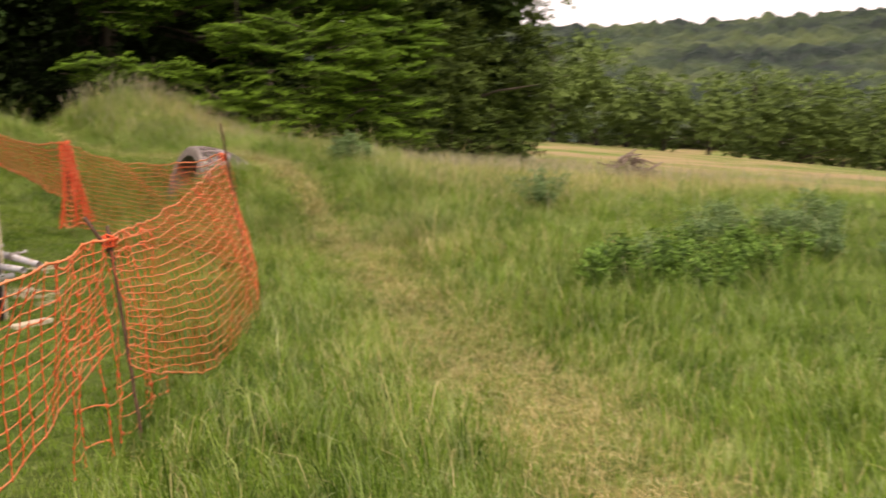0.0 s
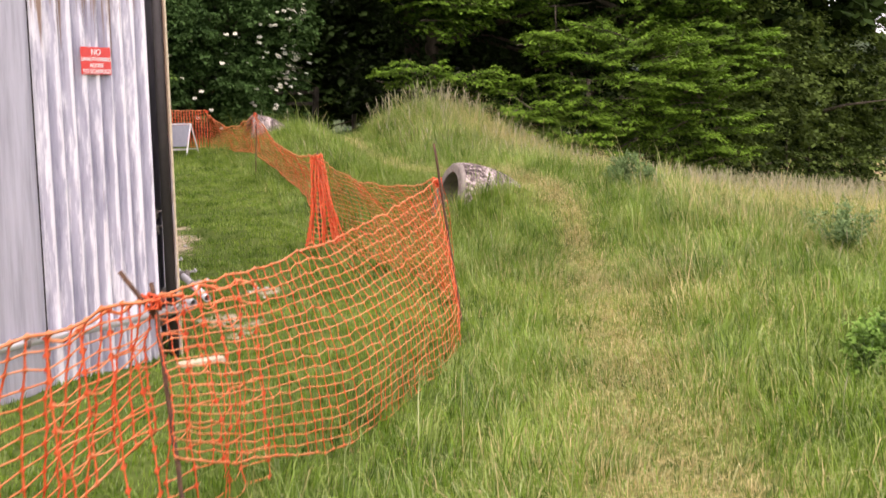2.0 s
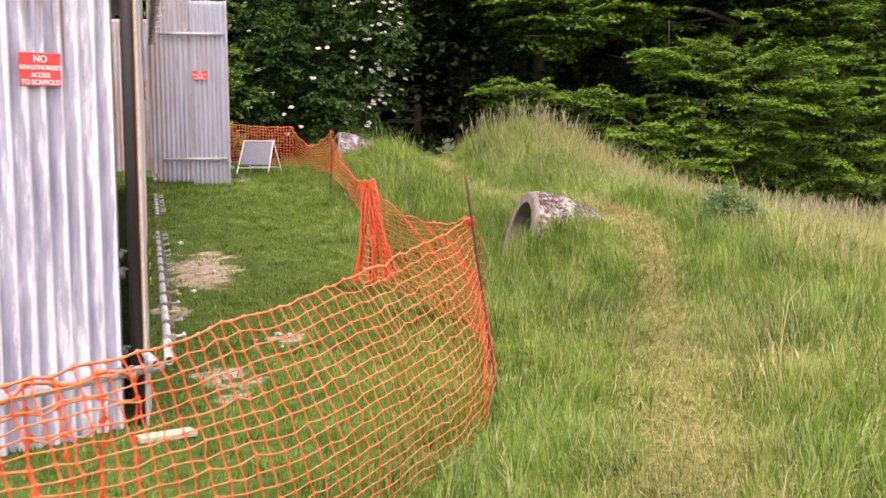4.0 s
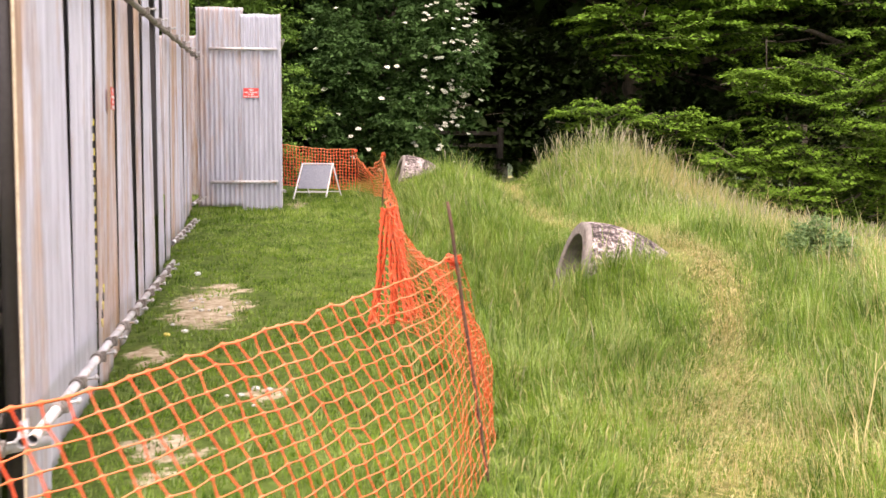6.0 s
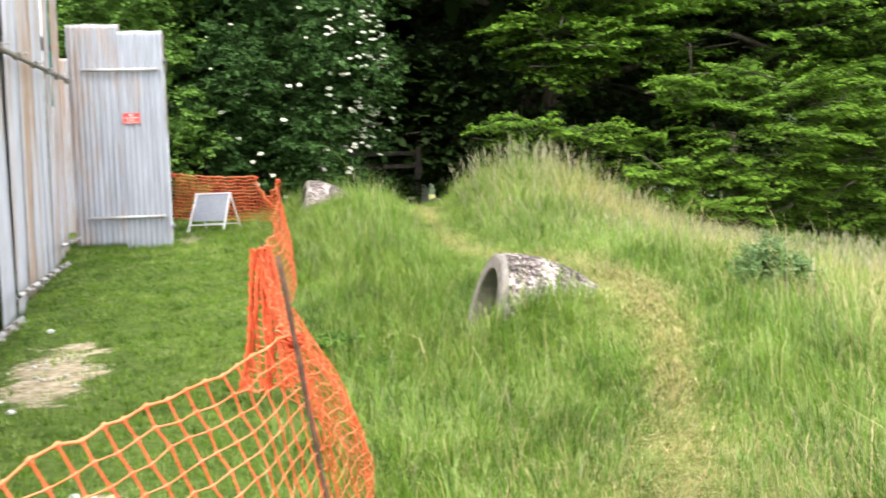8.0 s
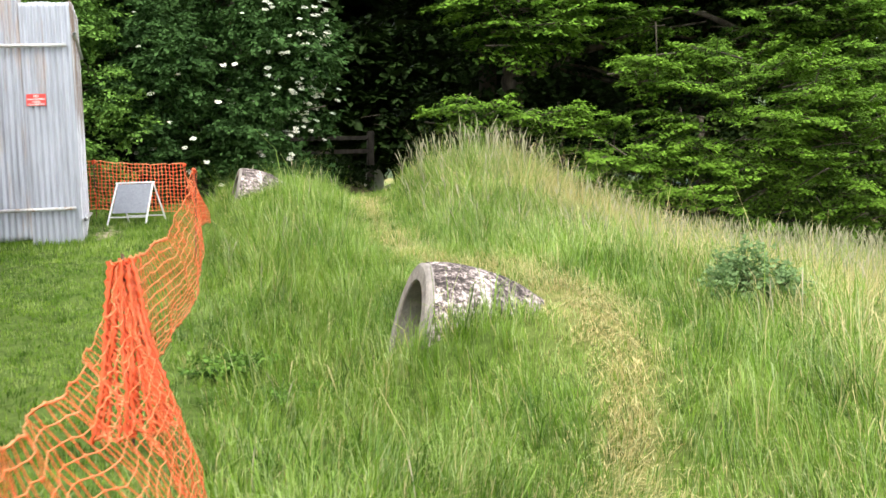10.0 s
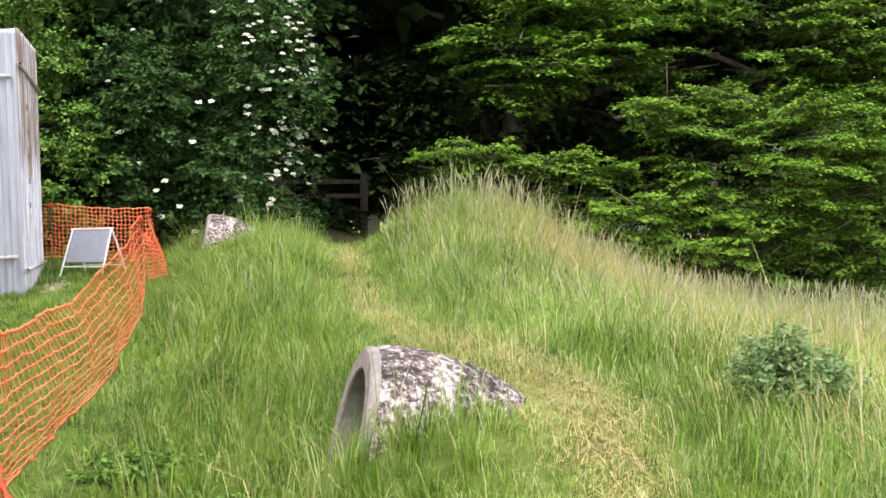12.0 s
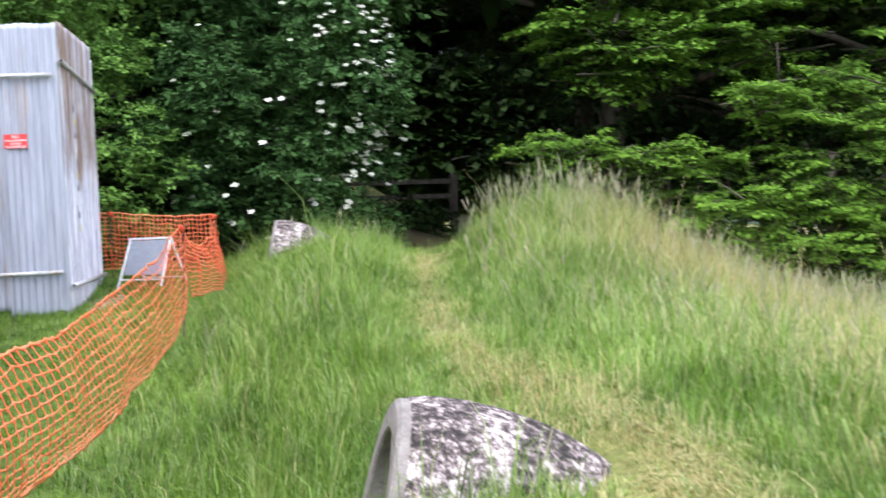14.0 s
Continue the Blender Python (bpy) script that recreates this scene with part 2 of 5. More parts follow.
def lichen_material():
    m, nt, p, _ = material("lichened_concrete")
    mp = coords(nt, (1, 1, 1), False)
    n1 = noise_tex(nt, mp, 24, 9, 0.8)
    n2 = noise_tex(nt, mp, 4, 3)
    n3 = noise_tex(nt, mp, 45, 4)
    base = ramp(nt, n2.outputs[0], [(0.3, (0.3, 0.27, 0.25)), (0.7, (0.5, 0.46, 0.44))])
    sh = nt.nodes.new("ShaderNodeMath")
    sh.operation = "MULTIPLY_ADD"
    sh.inputs[1].default_value = 0.36
    nt.links.new(n2.outputs[0], sh.inputs[0])
    nt.links.new(n1.outputs[0], sh.inputs[2])
    lich = ramp(nt, sh.outputs[0], [(0.585, (0.022, 0.018, 0.018)), (0.655, (0.085, 0.068, 0.064)), (0.705, (0.25, 0.2, 0.19)), (0.78, (0.68, 0.59, 0.57))])
    col = mix(nt, 0.96, base.outputs[0], lich.outputs[0])
    p.inputs["Specular IOR Level"].default_value = 0.12
    nt.links.new(col, p.inputs["Base Color"])
    p.inputs["Roughness"].default_value = 0.92
    h = mix(nt, 0.5, n1.outputs[0], n3.outputs[0])
    bump(nt, p, h, 0.7, 0.02)
    return m


def plain(name, col, rough=0.5, metal=0.0, var=0.15):
    return mottled(name, tuple(c * (1 - var) for c in col), tuple(min(1, c * (1 + var)) for c in col), 6, rough, metal, 0.15)


M_GRASS = grass_material()
M_SEED = leafy("seed_heads", (0.24, 0.26, 0.14), (0.56, 0.48, 0.37), 0.3, 0.9, 0.35)
M_TURF = ground_material()
M_SHEET = sheet_material("galvanised_sheet", (0.48, 0.49, 0.56), (0.76, 0.77, 0.84), 0.92)
M_SHEET_END = sheet_material("dull_galvanised_sheet", (0.39, 0.41, 0.47), (0.63, 0.64, 0.72), 0.72)
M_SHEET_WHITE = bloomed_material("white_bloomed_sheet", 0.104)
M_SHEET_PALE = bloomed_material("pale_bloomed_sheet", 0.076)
M_SHEET_GREY = sheet_material("grey_painted_sheet", (0.4, 0.405, 0.47), (0.48, 0.49, 0.55), 0.0)
M_TUBE = mottled("galvanised_tube", (0.4, 0.4, 0.41), (0.62, 0.62, 0.63), 5, 0.45, 0.3, 0.1, c=(0.4, 0.3, 0.22))
M_COUPLER = mottled("rusty_coupler", (0.16, 0.14, 0.125), (0.34, 0.31, 0.285), 18, 0.7, 0.4, 0.3)
M_BLACK = plain("black_tube", (0.03, 0.025, 0.025), 0.5)
M_TIMBER = mottled("pale_timber", (0.5, 0.42, 0.3), (0.68, 0.58, 0.42), 5, 0.8, 0, 0.2, (1, 8, 8))
M_REBAR = mottled("rusty_bar", (0.09, 0.05, 0.035), (0.2, 0.11, 0.07), 30, 0.85, 0.2, 0.4)
M_RED = plain("red_sign_face", (0.72, 0.06, 0.05), 0.4, 0, 0.06)
M_WHITE = plain("white_paint", (0.82, 0.82, 0.82), 0.5, 0, 0.04)
M_BOARD = plain("board_back", (0.3, 0.32, 0.37), 0.5, 0.1, 0.06)
M_YELLOW = plain("yellow_tape", (0.66, 0.56, 0.12), 0.5, 0, 0.06)
M_TAPEBLACK = plain("black_tape", (0.03, 0.03, 0.03), 0.5)
M_LICHEN = lichen_material()
M_CONC = mottled("bare_concrete", (0.17, 0.15, 0.135), (0.28, 0.25, 0.225), 12, 0.9, 0, 0.4)
M_DARKWATER = mottled("slate_infill", (0.07, 0.075, 0.082), (0.17, 0.18, 0.19), 9, 0.7, 0, 0.2)
M_BARK = mottled("bark", (0.05, 0.04, 0.03), (0.12, 0.1, 0.075), 8, 0.95, 0, 0.9, (1, 1, 0.25))
M_OLDWOOD = mottled("weathered_oak", (0.035, 0.028, 0.022), (0.09, 0.075, 0.06), 8, 0.9, 0, 0.5, (1, 1, 0.3))
M_STONE = mottled("headstone", (0.42, 0.42, 0.38), (0.62, 0.61, 0.56), 6, 0.9, 0, 0.4)
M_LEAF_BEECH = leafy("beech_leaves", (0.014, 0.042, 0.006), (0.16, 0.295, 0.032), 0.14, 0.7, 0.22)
# Darker copy of the beech leaves, with the back boughs' shade in its colour.
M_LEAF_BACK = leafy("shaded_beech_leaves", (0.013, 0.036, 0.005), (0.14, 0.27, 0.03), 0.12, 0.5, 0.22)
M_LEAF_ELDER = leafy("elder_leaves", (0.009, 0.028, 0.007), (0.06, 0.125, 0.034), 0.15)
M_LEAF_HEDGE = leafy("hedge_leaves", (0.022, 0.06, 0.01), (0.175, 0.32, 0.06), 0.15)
# Leaves inside the wood: deep shade is put into their near-black colour.
M_LEAF_DARK = leafy("wood_shade_leaves", (0.006, 0.015, 0.003), (0.026, 0.052, 0.011), 0.05)
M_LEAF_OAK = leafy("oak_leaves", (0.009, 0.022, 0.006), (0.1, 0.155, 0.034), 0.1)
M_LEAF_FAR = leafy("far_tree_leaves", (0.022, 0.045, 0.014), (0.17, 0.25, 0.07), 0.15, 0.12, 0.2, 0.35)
M_WEED = leafy("thistle_leaves", (0.08, 0.15, 0.05), (0.22, 0.33, 0.14))
M_FLOWER = leafy("elder_flowers", (0.75, 0.75, 0.6), (0.92, 0.92, 0.82), 0.2)
M_TWIG = mottled("brushwood", (0.14, 0.1, 0.075), (0.3, 0.23, 0.19), 20, 0.9, 0, 0.4)
M_NETGREEN = plain("green_netting", (0.02, 0.25, 0.2), 0.7)


def net_material(name, lo, hi):
    m, nt, p, out = material(name)
    mp = coords(nt)
    n = noise_tex(nt, mp, 5, 3)
    r = ramp(nt, n.outputs[0], [(0.35, lo), (0.65, hi)])
    nt.links.new(r.outputs[0], p.inputs["Base Color"])
    p.inputs["Roughness"].default_value = 0.4
    t = nt.nodes.new("ShaderNodeBsdfTranslucent")
    nt.links.new(r.outputs[0], t.inputs[0])
    ms = nt.nodes.new("ShaderNodeMixShader")
    ms.inputs[0].default_value = 0.3
    nt.links.new(p.outputs[0], ms.inputs[1])
    nt.links.new(t.outputs[0], ms.inputs[2])
    nt.links.new(ms.outputs[0], out.inputs[0])
    return m


# Cross strands take a paler copy: top light on thin plastic, put into colour.
M_NET = net_material("orange_plastic_net", (0.9, 0.12, 0.04), (0.98, 0.21, 0.075))
M_NET_PALE = net_material("pale_lit_orange_net", (0.92, 0.29, 0.1), (0.98, 0.45, 0.22))

# ---- mesh helpers ----


def obj(name, bm, mat, parent=None, label=""):
    me = bpy.data.meshes.new(name)
    bm.to_mesh(me)
    bm.free()
    me.materials.append(mat)
    ob = new(name, me)
    if parent is not None:
        ob.parent = parent
    if label:
        ob["label"] = label
    return ob


part = obj


def empty(name, at, label, category, group="", kind=""):
    ob = new(name)
    ob.location = at
    ob.empty_display_size = 0.1
    return tagged(ob, label, category, group, kind)


def np_mesh(name, verts, faces, mat, smooth=False, **attrs):
    """A mesh from arrays: faces is an array of rows of equal length."""
    me = bpy.data.meshes.new(name)
    n, k = faces.shape
    me.vertices.add(len(verts))
    me.vertices.foreach_set("co", np.ascontiguousarray(verts, dtype=np.float32).ravel())
    me.loops.add(n * k)
    me.loops.foreach_set("vertex_index", np.ascontiguousarray(faces, dtype=np.int32).ravel())
    me.polygons.add(n)
    me.polygons.foreach_set("loop_start", np.arange(0, n * k, k, dtype=np.int32))
    for key, vals in attrs.items():
        a = me.attributes.new(key, "FLOAT", "POINT")
        a.data.foreach_set("value", np.ascontiguousarray(vals, dtype=np.float32))
    me.update(calc_edges=True)
    if smooth:
        me.polygons.foreach_set("use_smooth", np.ones(n, dtype=bool))
    me.materials.append(mat)
    return me


def box(bm, size, m=None, bevel=0.0):
    r = bmesh.ops.create_cube(bm, size=1.0)
    vs = r["verts"]
    bmesh.ops.scale(bm, vec=size, verts=vs)
    if bevel:
        es = list({e for v in vs for e in v.link_edges})
        b = bmesh.ops.bevel(bm, geom=es, offset=bevel, segments=1, affect="EDGES")
        vs = list({v for f in b["faces"] for v in f.verts} | {v for v in vs if v.is_valid})
    if m is not None:
        bmesh.ops.transform(bm, matrix=m, verts=vs)
    return vs


def tube(bm, pts, radii, sides=8, caps=True):
    """A round tube along points, with a radius at each."""
    rings = []
    pts = [Vector(p) for p in pts]
    for i, p in enumerate(pts):
        d = (pts[min(i + 1, len(pts) - 1)] - pts[max(i - 1, 0)]).normalized()
        q = d.to_track_quat("Z", "Y").to_matrix()
        r = radii[i] if hasattr(radii, "__len__") else radii
        rings.append([bm.verts.new(p + q @ Vector((r * math.cos(a), r * math.sin(a), 0)))
                      for a in (2 * math.pi * k / sides for k in range(sides))])
    for a, b in zip(rings, rings[1:]):
        for k in range(sides):
            f = bm.faces.new((a[k], a[(k + 1) % sides], b[(k + 1) % sides], b[k]))
            f.smooth = True
    if caps:
        bm.faces.new(rings[0][::-1])
        bm.faces.new(rings[-1])


def pipe(bm, a, b, r=0.024, wall=0.004, sides=14):
    """A hollow scaffold tube with open ends."""
    a, b = Vector(a), Vector(b)
    q = (b - a).to_track_quat("Z", "Y").to_matrix()
    loops = []
    for p, rr in ((a + (b - a).normalized() * 0.12, r - wall), (a, r - wall), (a, r), (b, r), (b, r - wall), (b - (b - a).normalized() * 0.12, r - wall)):
        loops.append([bm.verts.new(p + q @ Vector((rr * math.cos(t), rr * math.sin(t), 0)))
                      for t in (2 * math.pi * k / sides for k in range(sides))])
    for l0, l1 in zip(loops, loops[1:]):
        for k in range(sides):
            f = bm.faces.new((l0[k], l0[(k + 1) % sides], l1[(k + 1) % sides], l1[k]))
            f.smooth = True
    bm.faces.new(loops[0])
    bm.faces.new(loops[-1][::-1])


# ---- ground ----
PATH_X = ((-9.0, -5.2), (-5.0, -3.3), (-2.5, -2.3), (1.5, -0.6), (4.0, 0.4), (5.2, 0.55), (6.5, 0.3), (9.0, 0.35), (14.0, 0.8), (18.0, 1.5), (28.0, 3.2))
FENCE = ((-8.2, -8.4), (-6.45, -5.6), (-4.93, -3.6), (-2.45, 0.2), (-2.3, 4.6), (-1.64, 11.45), (-1.6, 17.0), (-5.5, 18.0))
BOULDER = (-0.28, 5.25)
BOULDER2 = (-0.55, 16.2)


def smooth01(v):
    v = np.clip(v, 0, 1)
    return v * v * (3 - 2 * v)


def path_centre(y):
    return np.interp(y, [p[0] for p in PATH_X], [p[1] for p in PATH_X])


def fence_x(y):
    return np.interp(y, [p[1] for p in FENCE[:-1]], [p[0] for p in FENCE[:-1]])


def bell(x, y, cx, cy, sl, sr, sy):
    s = np.where(x < cx, sl, sr)
    return np.exp(-((x - cx) / s) ** 2 / 2 - ((y - cy) / sy) ** 2 / 2)


def ground_z(x, y):
    """Height of the soil."""
    x, y = np.asarray(x, float), np.asarray(y, float)
    yy = sum(np.interp(y + d, (-30, -9, -5, 0, 4.4, 7.5, 14, 17, 20, 28, 31, 36, 40, 60), (-1.0, -0.85, -0.8, -0.72, -0.6, -0.38, 0.0, 0.15, 0.22, 0.6, 1.35, 1.8, 2.1, 2.5)) for d in (-1.2, -0.4, 0.4, 1.2)) / 4
    right = sum(np.interp(x + d, (0, 4, 8, 13, 20, 54, 90, 127, 400), (-0.5, -0.55, -1.0, -1.6, -2.15, -3.7, -5.8, -10, -13)) for d in (-1.2, -0.4, 0.4, 1.2)) / 4
    k = smooth01((x - 1.4) / 4.2)
    z = yy * (1 - k) + right * k
    z = z + 0.55 * bell(x, y, 0.6, 5.6, 0.6, 1.6, 2.0) + 0.18 * bell(x, y, 0.6, 10.5, 0.9, 1.4, 2.6)
    z = z + 0.96 * bell(x, y, 2.85, 15.4, 0.78, 1.2, 2.4)
    z = z + 0.47 * bell(x, y, -0.15, 16.1, 0.75, 0.75, 1.7)
    z = z - 0.16 * bell(x, y, -1.25, 5.6, 0.7, 0.6, 1.2) + 0.36 * bell(x, y, -0.5, 4.66, 0.26, 0.36, 0.22) + 0.1 * bell(x, y, 0.2, 4.72, 0.3, 0.4, 0.26)
    z = z - 0.059 * np.clip((x + 6.9) - 0.87 * (y + 8.8), 0, 160) * smooth01((x - 15) / 25)
    near = np.exp(-((x / 25) ** 2 + (y / 25) ** 2))
    z = z + near * (0.03 * np.sin(x * 2.1 + y * 0.7) * np.sin(y * 1.7 - x * 0.4) + 0.015 * np.sin(x * 5.3) * np.sin(y * 4.7 + x))
    return z


def gz(x, y):
    return float(ground_z(x, y))


def dryness(x, y):
    d = np.abs(x - path_centre(y))
    w = 0.2 + 0.05 * np.sin(y * 1.3) + 0.32 * smooth01((2 - y) / 4)
    k = (0.72 + 0.28 * smooth01((y - 3) / 1.5) * smooth01((6 - y) / 1)) * np.exp(-(d / w) ** 2) * smooth01((17 - y) / 1.5) * (0.72 + 0.28 * np.sin(x * 3.1 + 2 * np.sin(y * 2.2)) * np.sin(y * 2.7 + x))
    k = np.maximum(k, 0.42 * bell(x, y, -0.6, 1.0, 0.5, 0.8, 1.2))
    k = np.maximum(k, 0.62 * bell(x, y, 0.5, 4.8, 0.26, 0.2, 0.5))
    k = np.maximum(k, 0.97 * bell(x, y, 3.6, 13.0, 0.8, 3.0, 2.2))
    k = np.maximum(k, 0.85 * smooth01((x - 1.7 - 0.1 * np.maximum(y, -3)) / 2.2) * smooth01((18 - y) / 6) * smooth01((y - 0.5) / 3) * (0.8 + 0.2 * np.sin(x * 1.7 + y)))
    k = np.maximum(k, 0.48 * smooth01((x - 0.8) / 1.4) * smooth01((y - 0.5) / 3) * (0.35 + 0.65 * smooth01((10.5 - y) / 4)))
    return k


BARE = ((-3.85, 5.7, 0.34, 0.95), (-3.75, 6.6, 0.2, 0.4), (-3.4, 2.3, 0.16, 0.22), (-3.9, 1.0, 0.16, 0.3), (-4.2, 3.6, 0.12, 0.5), (-2.75, 15.0, 0.18, 0.8), (-0.25, 2.35, 0.08, 0.06))


def bareness(x, y):
    x, y = np.asarray(x, float), np.asarray(y, float)
    k = np.zeros_like(x)
    wx = x + 0.09 * np.sin(9 * y + 3 * np.sin(5 * x)) + 0.05 * np.sin(23 * y + 11 * x)
    wy = y + 0.16 * np.sin(8 * x + 2 * np.sin(4 * y)) + 0.07 * np.sin(27 * x - 9 * y)
    x, y = wx, wy
    for cx, cy, sx, sy in BARE:
        k = np.maximum(k, np.exp(-((x - cx) / sx) ** 2 / 2 - ((y - cy) / sy) ** 2 / 2))
    return k


def axis_steps(lo, hi, fine_lo, fine_hi, step, grow=1.16):
    mid = list(np.arange(fine_lo, fine_hi + step / 2, step))
    up, s = [mid[-1]], step
    while up[-1] < hi:
        s *= grow
        up.append(up[-1] + s)
    dn, s = [mid[0]], step
    while dn[-1] > lo:
        s *= grow
        dn.append(dn[-1] - s)
    return np.array(dn[:0:-1] + mid + up[1:])


def build_ground():
    xs = axis_steps(-1600, 1600, -9, 11, 0.14)
    ys = axis_steps(-1600, 1600, -9, 19, 0.14)
    X, Y = np.meshgrid(xs, ys)
    Z = ground_z(X, Y)
    v = np.stack((X.ravel(), Y.ravel(), Z.ravel()), 1)
    nx, ny = len(xs), len(ys)
    i = (np.arange(ny - 1)[:, None] * nx + np.arange(nx - 1)[None, :]).ravel()
    f = np.stack((i, i + 1, i + nx + 1, i + nx), 1)
    x, y = v[:, 0], v[:, 1]
    far = smooth01((x - 7) / 6) * smooth01((60 + x * 0.2 - np.abs(y)) / 10) + smooth01((np.abs(y) - 60) / 60)
    wood = smooth01((y - 17.5) / 3) * smooth01((10 - x) / 4)
    # The last attribute lays the painted canopy shade over the ground beneath the trees.
    me = np_mesh("ground", v, f, M_TURF, True, far=np.clip(far, 0, 1) * (1 - wood), dry=np.maximum(0.8 * dryness(x, y), 0.3 * smooth01((y - 30) / 2) * smooth01((41 - y) / 1) * smooth01((6 - np.abs(x - 4)) / 2)), bare=0.75 * bareness(x, y), litter_shade=np.clip(smooth01((y - 17.0 - 0.12 * np.maximum(x - 3, 0)) / 1.2) * smooth01((27 - x) / 3) * smooth01((46 - y) / 2) * (1 - 0.9 * smooth01((y - 29.5) / 1.5) * smooth01((6 - np.abs(x - 4)) / 2)), 0, 1))
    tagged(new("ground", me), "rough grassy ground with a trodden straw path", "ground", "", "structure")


build_ground()


def build_grass():
    """Grass blades: short turf by the hoarding, long grass elsewhere, thinner and wider with distance from the path."""
    rng = np.random.default_rng(3)
    N = 420000
    x = rng.uniform(-11, 16, N)
    y = rng.uniform(-10, 20, N)
    d = np.abs(x - path_centre(y))
    far = np.hypot(d, np.maximum(y - 9, 0) * 0.45)
    dens = 1 / (1 + (far / 2.2) ** 2)
    mown = (x < fence_x(y) - 0.05)
    dens = np.where(mown, dens * 1.2 + 0.08, dens)
    bare = bareness(x, y)
    dens = dens * np.clip(1.1 - 1.1 * bare, 0.06, 1)
    dens[(x < -4.4) & (y > 0.3) & (y < 14.2)] = 0
    dens[(x < -4.4) & (y > -2.6) & (y <= 0.3) & ((y - 0.1) > (x + 4.42) * 0.83)] = 0
    dens[(np.hypot((x - BOULDER[0] - 0.2) / 0.5, (y - BOULDER[1] + 0.04) / 0.36) < 1)] = 0
    dens[(np.hypot((x - BOULDER2[0] - 0.1) / 0.45, (y - BOULDER2[1]) / 0.3) < 1)] = 0
    dens[(y > 17.5) & (x > -0.5) & (x < 3.5)] *= 0.2
    keep = rng.random(N) < dens * 0.62
    # each tuft is a handful of blades fanning out from one root
    each = 11
    x, y, mown, far = (np.repeat(v[keep], each) for v in (x, y, mown, far))
    n = len(x)
    tone = np.repeat(rng.random(n // each), each)
    size = np.repeat(rng.lognormal(-0.08, 0.32, n // each), each)
    fan = rng.uniform(0, 2 * math.pi, n)
    off = np.abs(rng.normal(0, 1, n)) * np.where(mown, 0.06, 0.03 + 0.008 * far)
    x, y = x + np.cos(fan) * off, y + np.sin(fan) * off
    dry = np.maximum(dryness(x, y), -1) - np.where(mown, 0.12, 0)
    tuft = 0.5 * (np.sin(x * 2.3 + 1.7 * np.sin(y * 1.1)) * np.sin(y * 2.0 + 1.3 * np.sin(x * 1.4)))
    h = (0.135 + 0.08 * tuft + rng.gamma(2.0, 0.035, n)) * size
    d = np.abs(x - path_centre(y))
    h = h * (0.4 + 0.6 * smooth01((d - 0.1) / 0.7))
    h = h * (1 + 0.55 * smooth01((y - 7) / 6) * smooth01((d - 0.3) / 0.6))
    h = h * (1 + 0.45 * bell(x, y, -4.4, -5.2, 1.0, 0.9, 1.6) + 0.5 * bell(x, y, 0.2, -2.3, 1.0, 1.3, 1.4))
    h = h * (1 + 0.3 * bell(x, y, -0.35, 4.7, 0.3, 0.35, 0.2)) * (1 - 0.6 * bell(x, y, 0.35, 4.85, 0.3, 0.45, 0.35)) * (1 - 0.6 * bell(x, y, -0.6, 15.4, 0.5, 0.4, 0.7))
    h = h * np.where(y > -3, 1 - 0.55 * np.exp(-((x - fence_x(y) - 0.2) / 0.35) ** 2), 1)
    h = np.where(mown, rng.uniform(0.03, 0.065, n) * (1 + 0.8 * smooth01((y - 12) / 2)), h)
    h = np.maximum(np.where(mown, h, h * (1 - 0.28 * smooth01((3.6 - y) / 2.5) - 0.08 * smooth01((-2 - y) / 2))), 0.03)
    w = (0.0012 + 0.0013 * rng.random(n)) * (1 + far * 0.34) * np.where(mown, 1.5, 1)
    ang = rng.uniform(0, 2 * math.pi, n)
    lean = (0.12 + 1.15 * rng.beta(1.6, 2.1, n)) * h
    sway = 2.6 * np.sin(x * 1.7 + 1.4 * np.sin(y * 1.3)) + 1.3 * np.sin(y * 2.9)
    la = np.where(rng.random(n) < 0.62, fan, sway) + rng.normal(0, 0.5, n)
    lean = np.where(mown, lean * 0.5, lean)
    lx, ly = np.cos(la) * lean, np.sin(la) * lean
    sx, sy = np.cos(ang) * w, np.sin(ang) * w
    z = ground_z(x, y) - 0.012
    P = np.empty((n, 5, 3))
    P[:, 0] = np.stack((x - sx, y - sy, z), 1)
    P[:, 1] = np.stack((x + sx, y + sy, z), 1)
    P[:, 2] = np.stack((x + lx * 0.3 + sx * 0.8, y + ly * 0.3 + sy * 0.8, z + h * 0.66), 1)
    P[:, 3] = np.stack((x + lx * 0.3 - sx * 0.8, y + ly * 0.3 - sy * 0.8, z + h * 0.66), 1)
    P[:, 4] = np.stack((x + lx, y + ly, z + h * (1.02 - 0.4 * (lean / h) ** 2)), 1)
    # short and distant blades are single slivers, long near ones bend
    bent = (far < 2.4) & ~mown
    nb = int(bent.sum())
    B, S = P[bent].reshape(-1, 3), P[~bent][:, (0, 1, 4)].reshape(-1, 3)
    b = np.arange(nb)[:, None] * 5
    c = 5 * nb + np.arange(n - nb)[:, None] * 3
    F = np.concatenate((b + np.array([0, 1, 2]), b + np.array([0, 2, 3]), b + np.array([3, 2, 4]), c + np.array([0, 1, 2])), 0)
    P = np.concatenate((B, S))
    dry, tone = (np.concatenate((np.repeat(v[bent], 5), np.repeat(v[~bent], 3))) for v in (dry, tone))
    me = np_mesh("grass", P, F, M_GRASS, False, dry=dry * 0.75, tone=tone)
    tagged(new("grass", me), "long green meadow grass with dry straw stalks", "grass", "", "stuff")
    # flattened straw lying on the trodden path
    m = 30000
    y = rng.uniform(-8, 15, m)
    x = path_centre(y) + rng.normal(0, 1, m) * (0.16 + 0.3 * smooth01((2 - y) / 4))
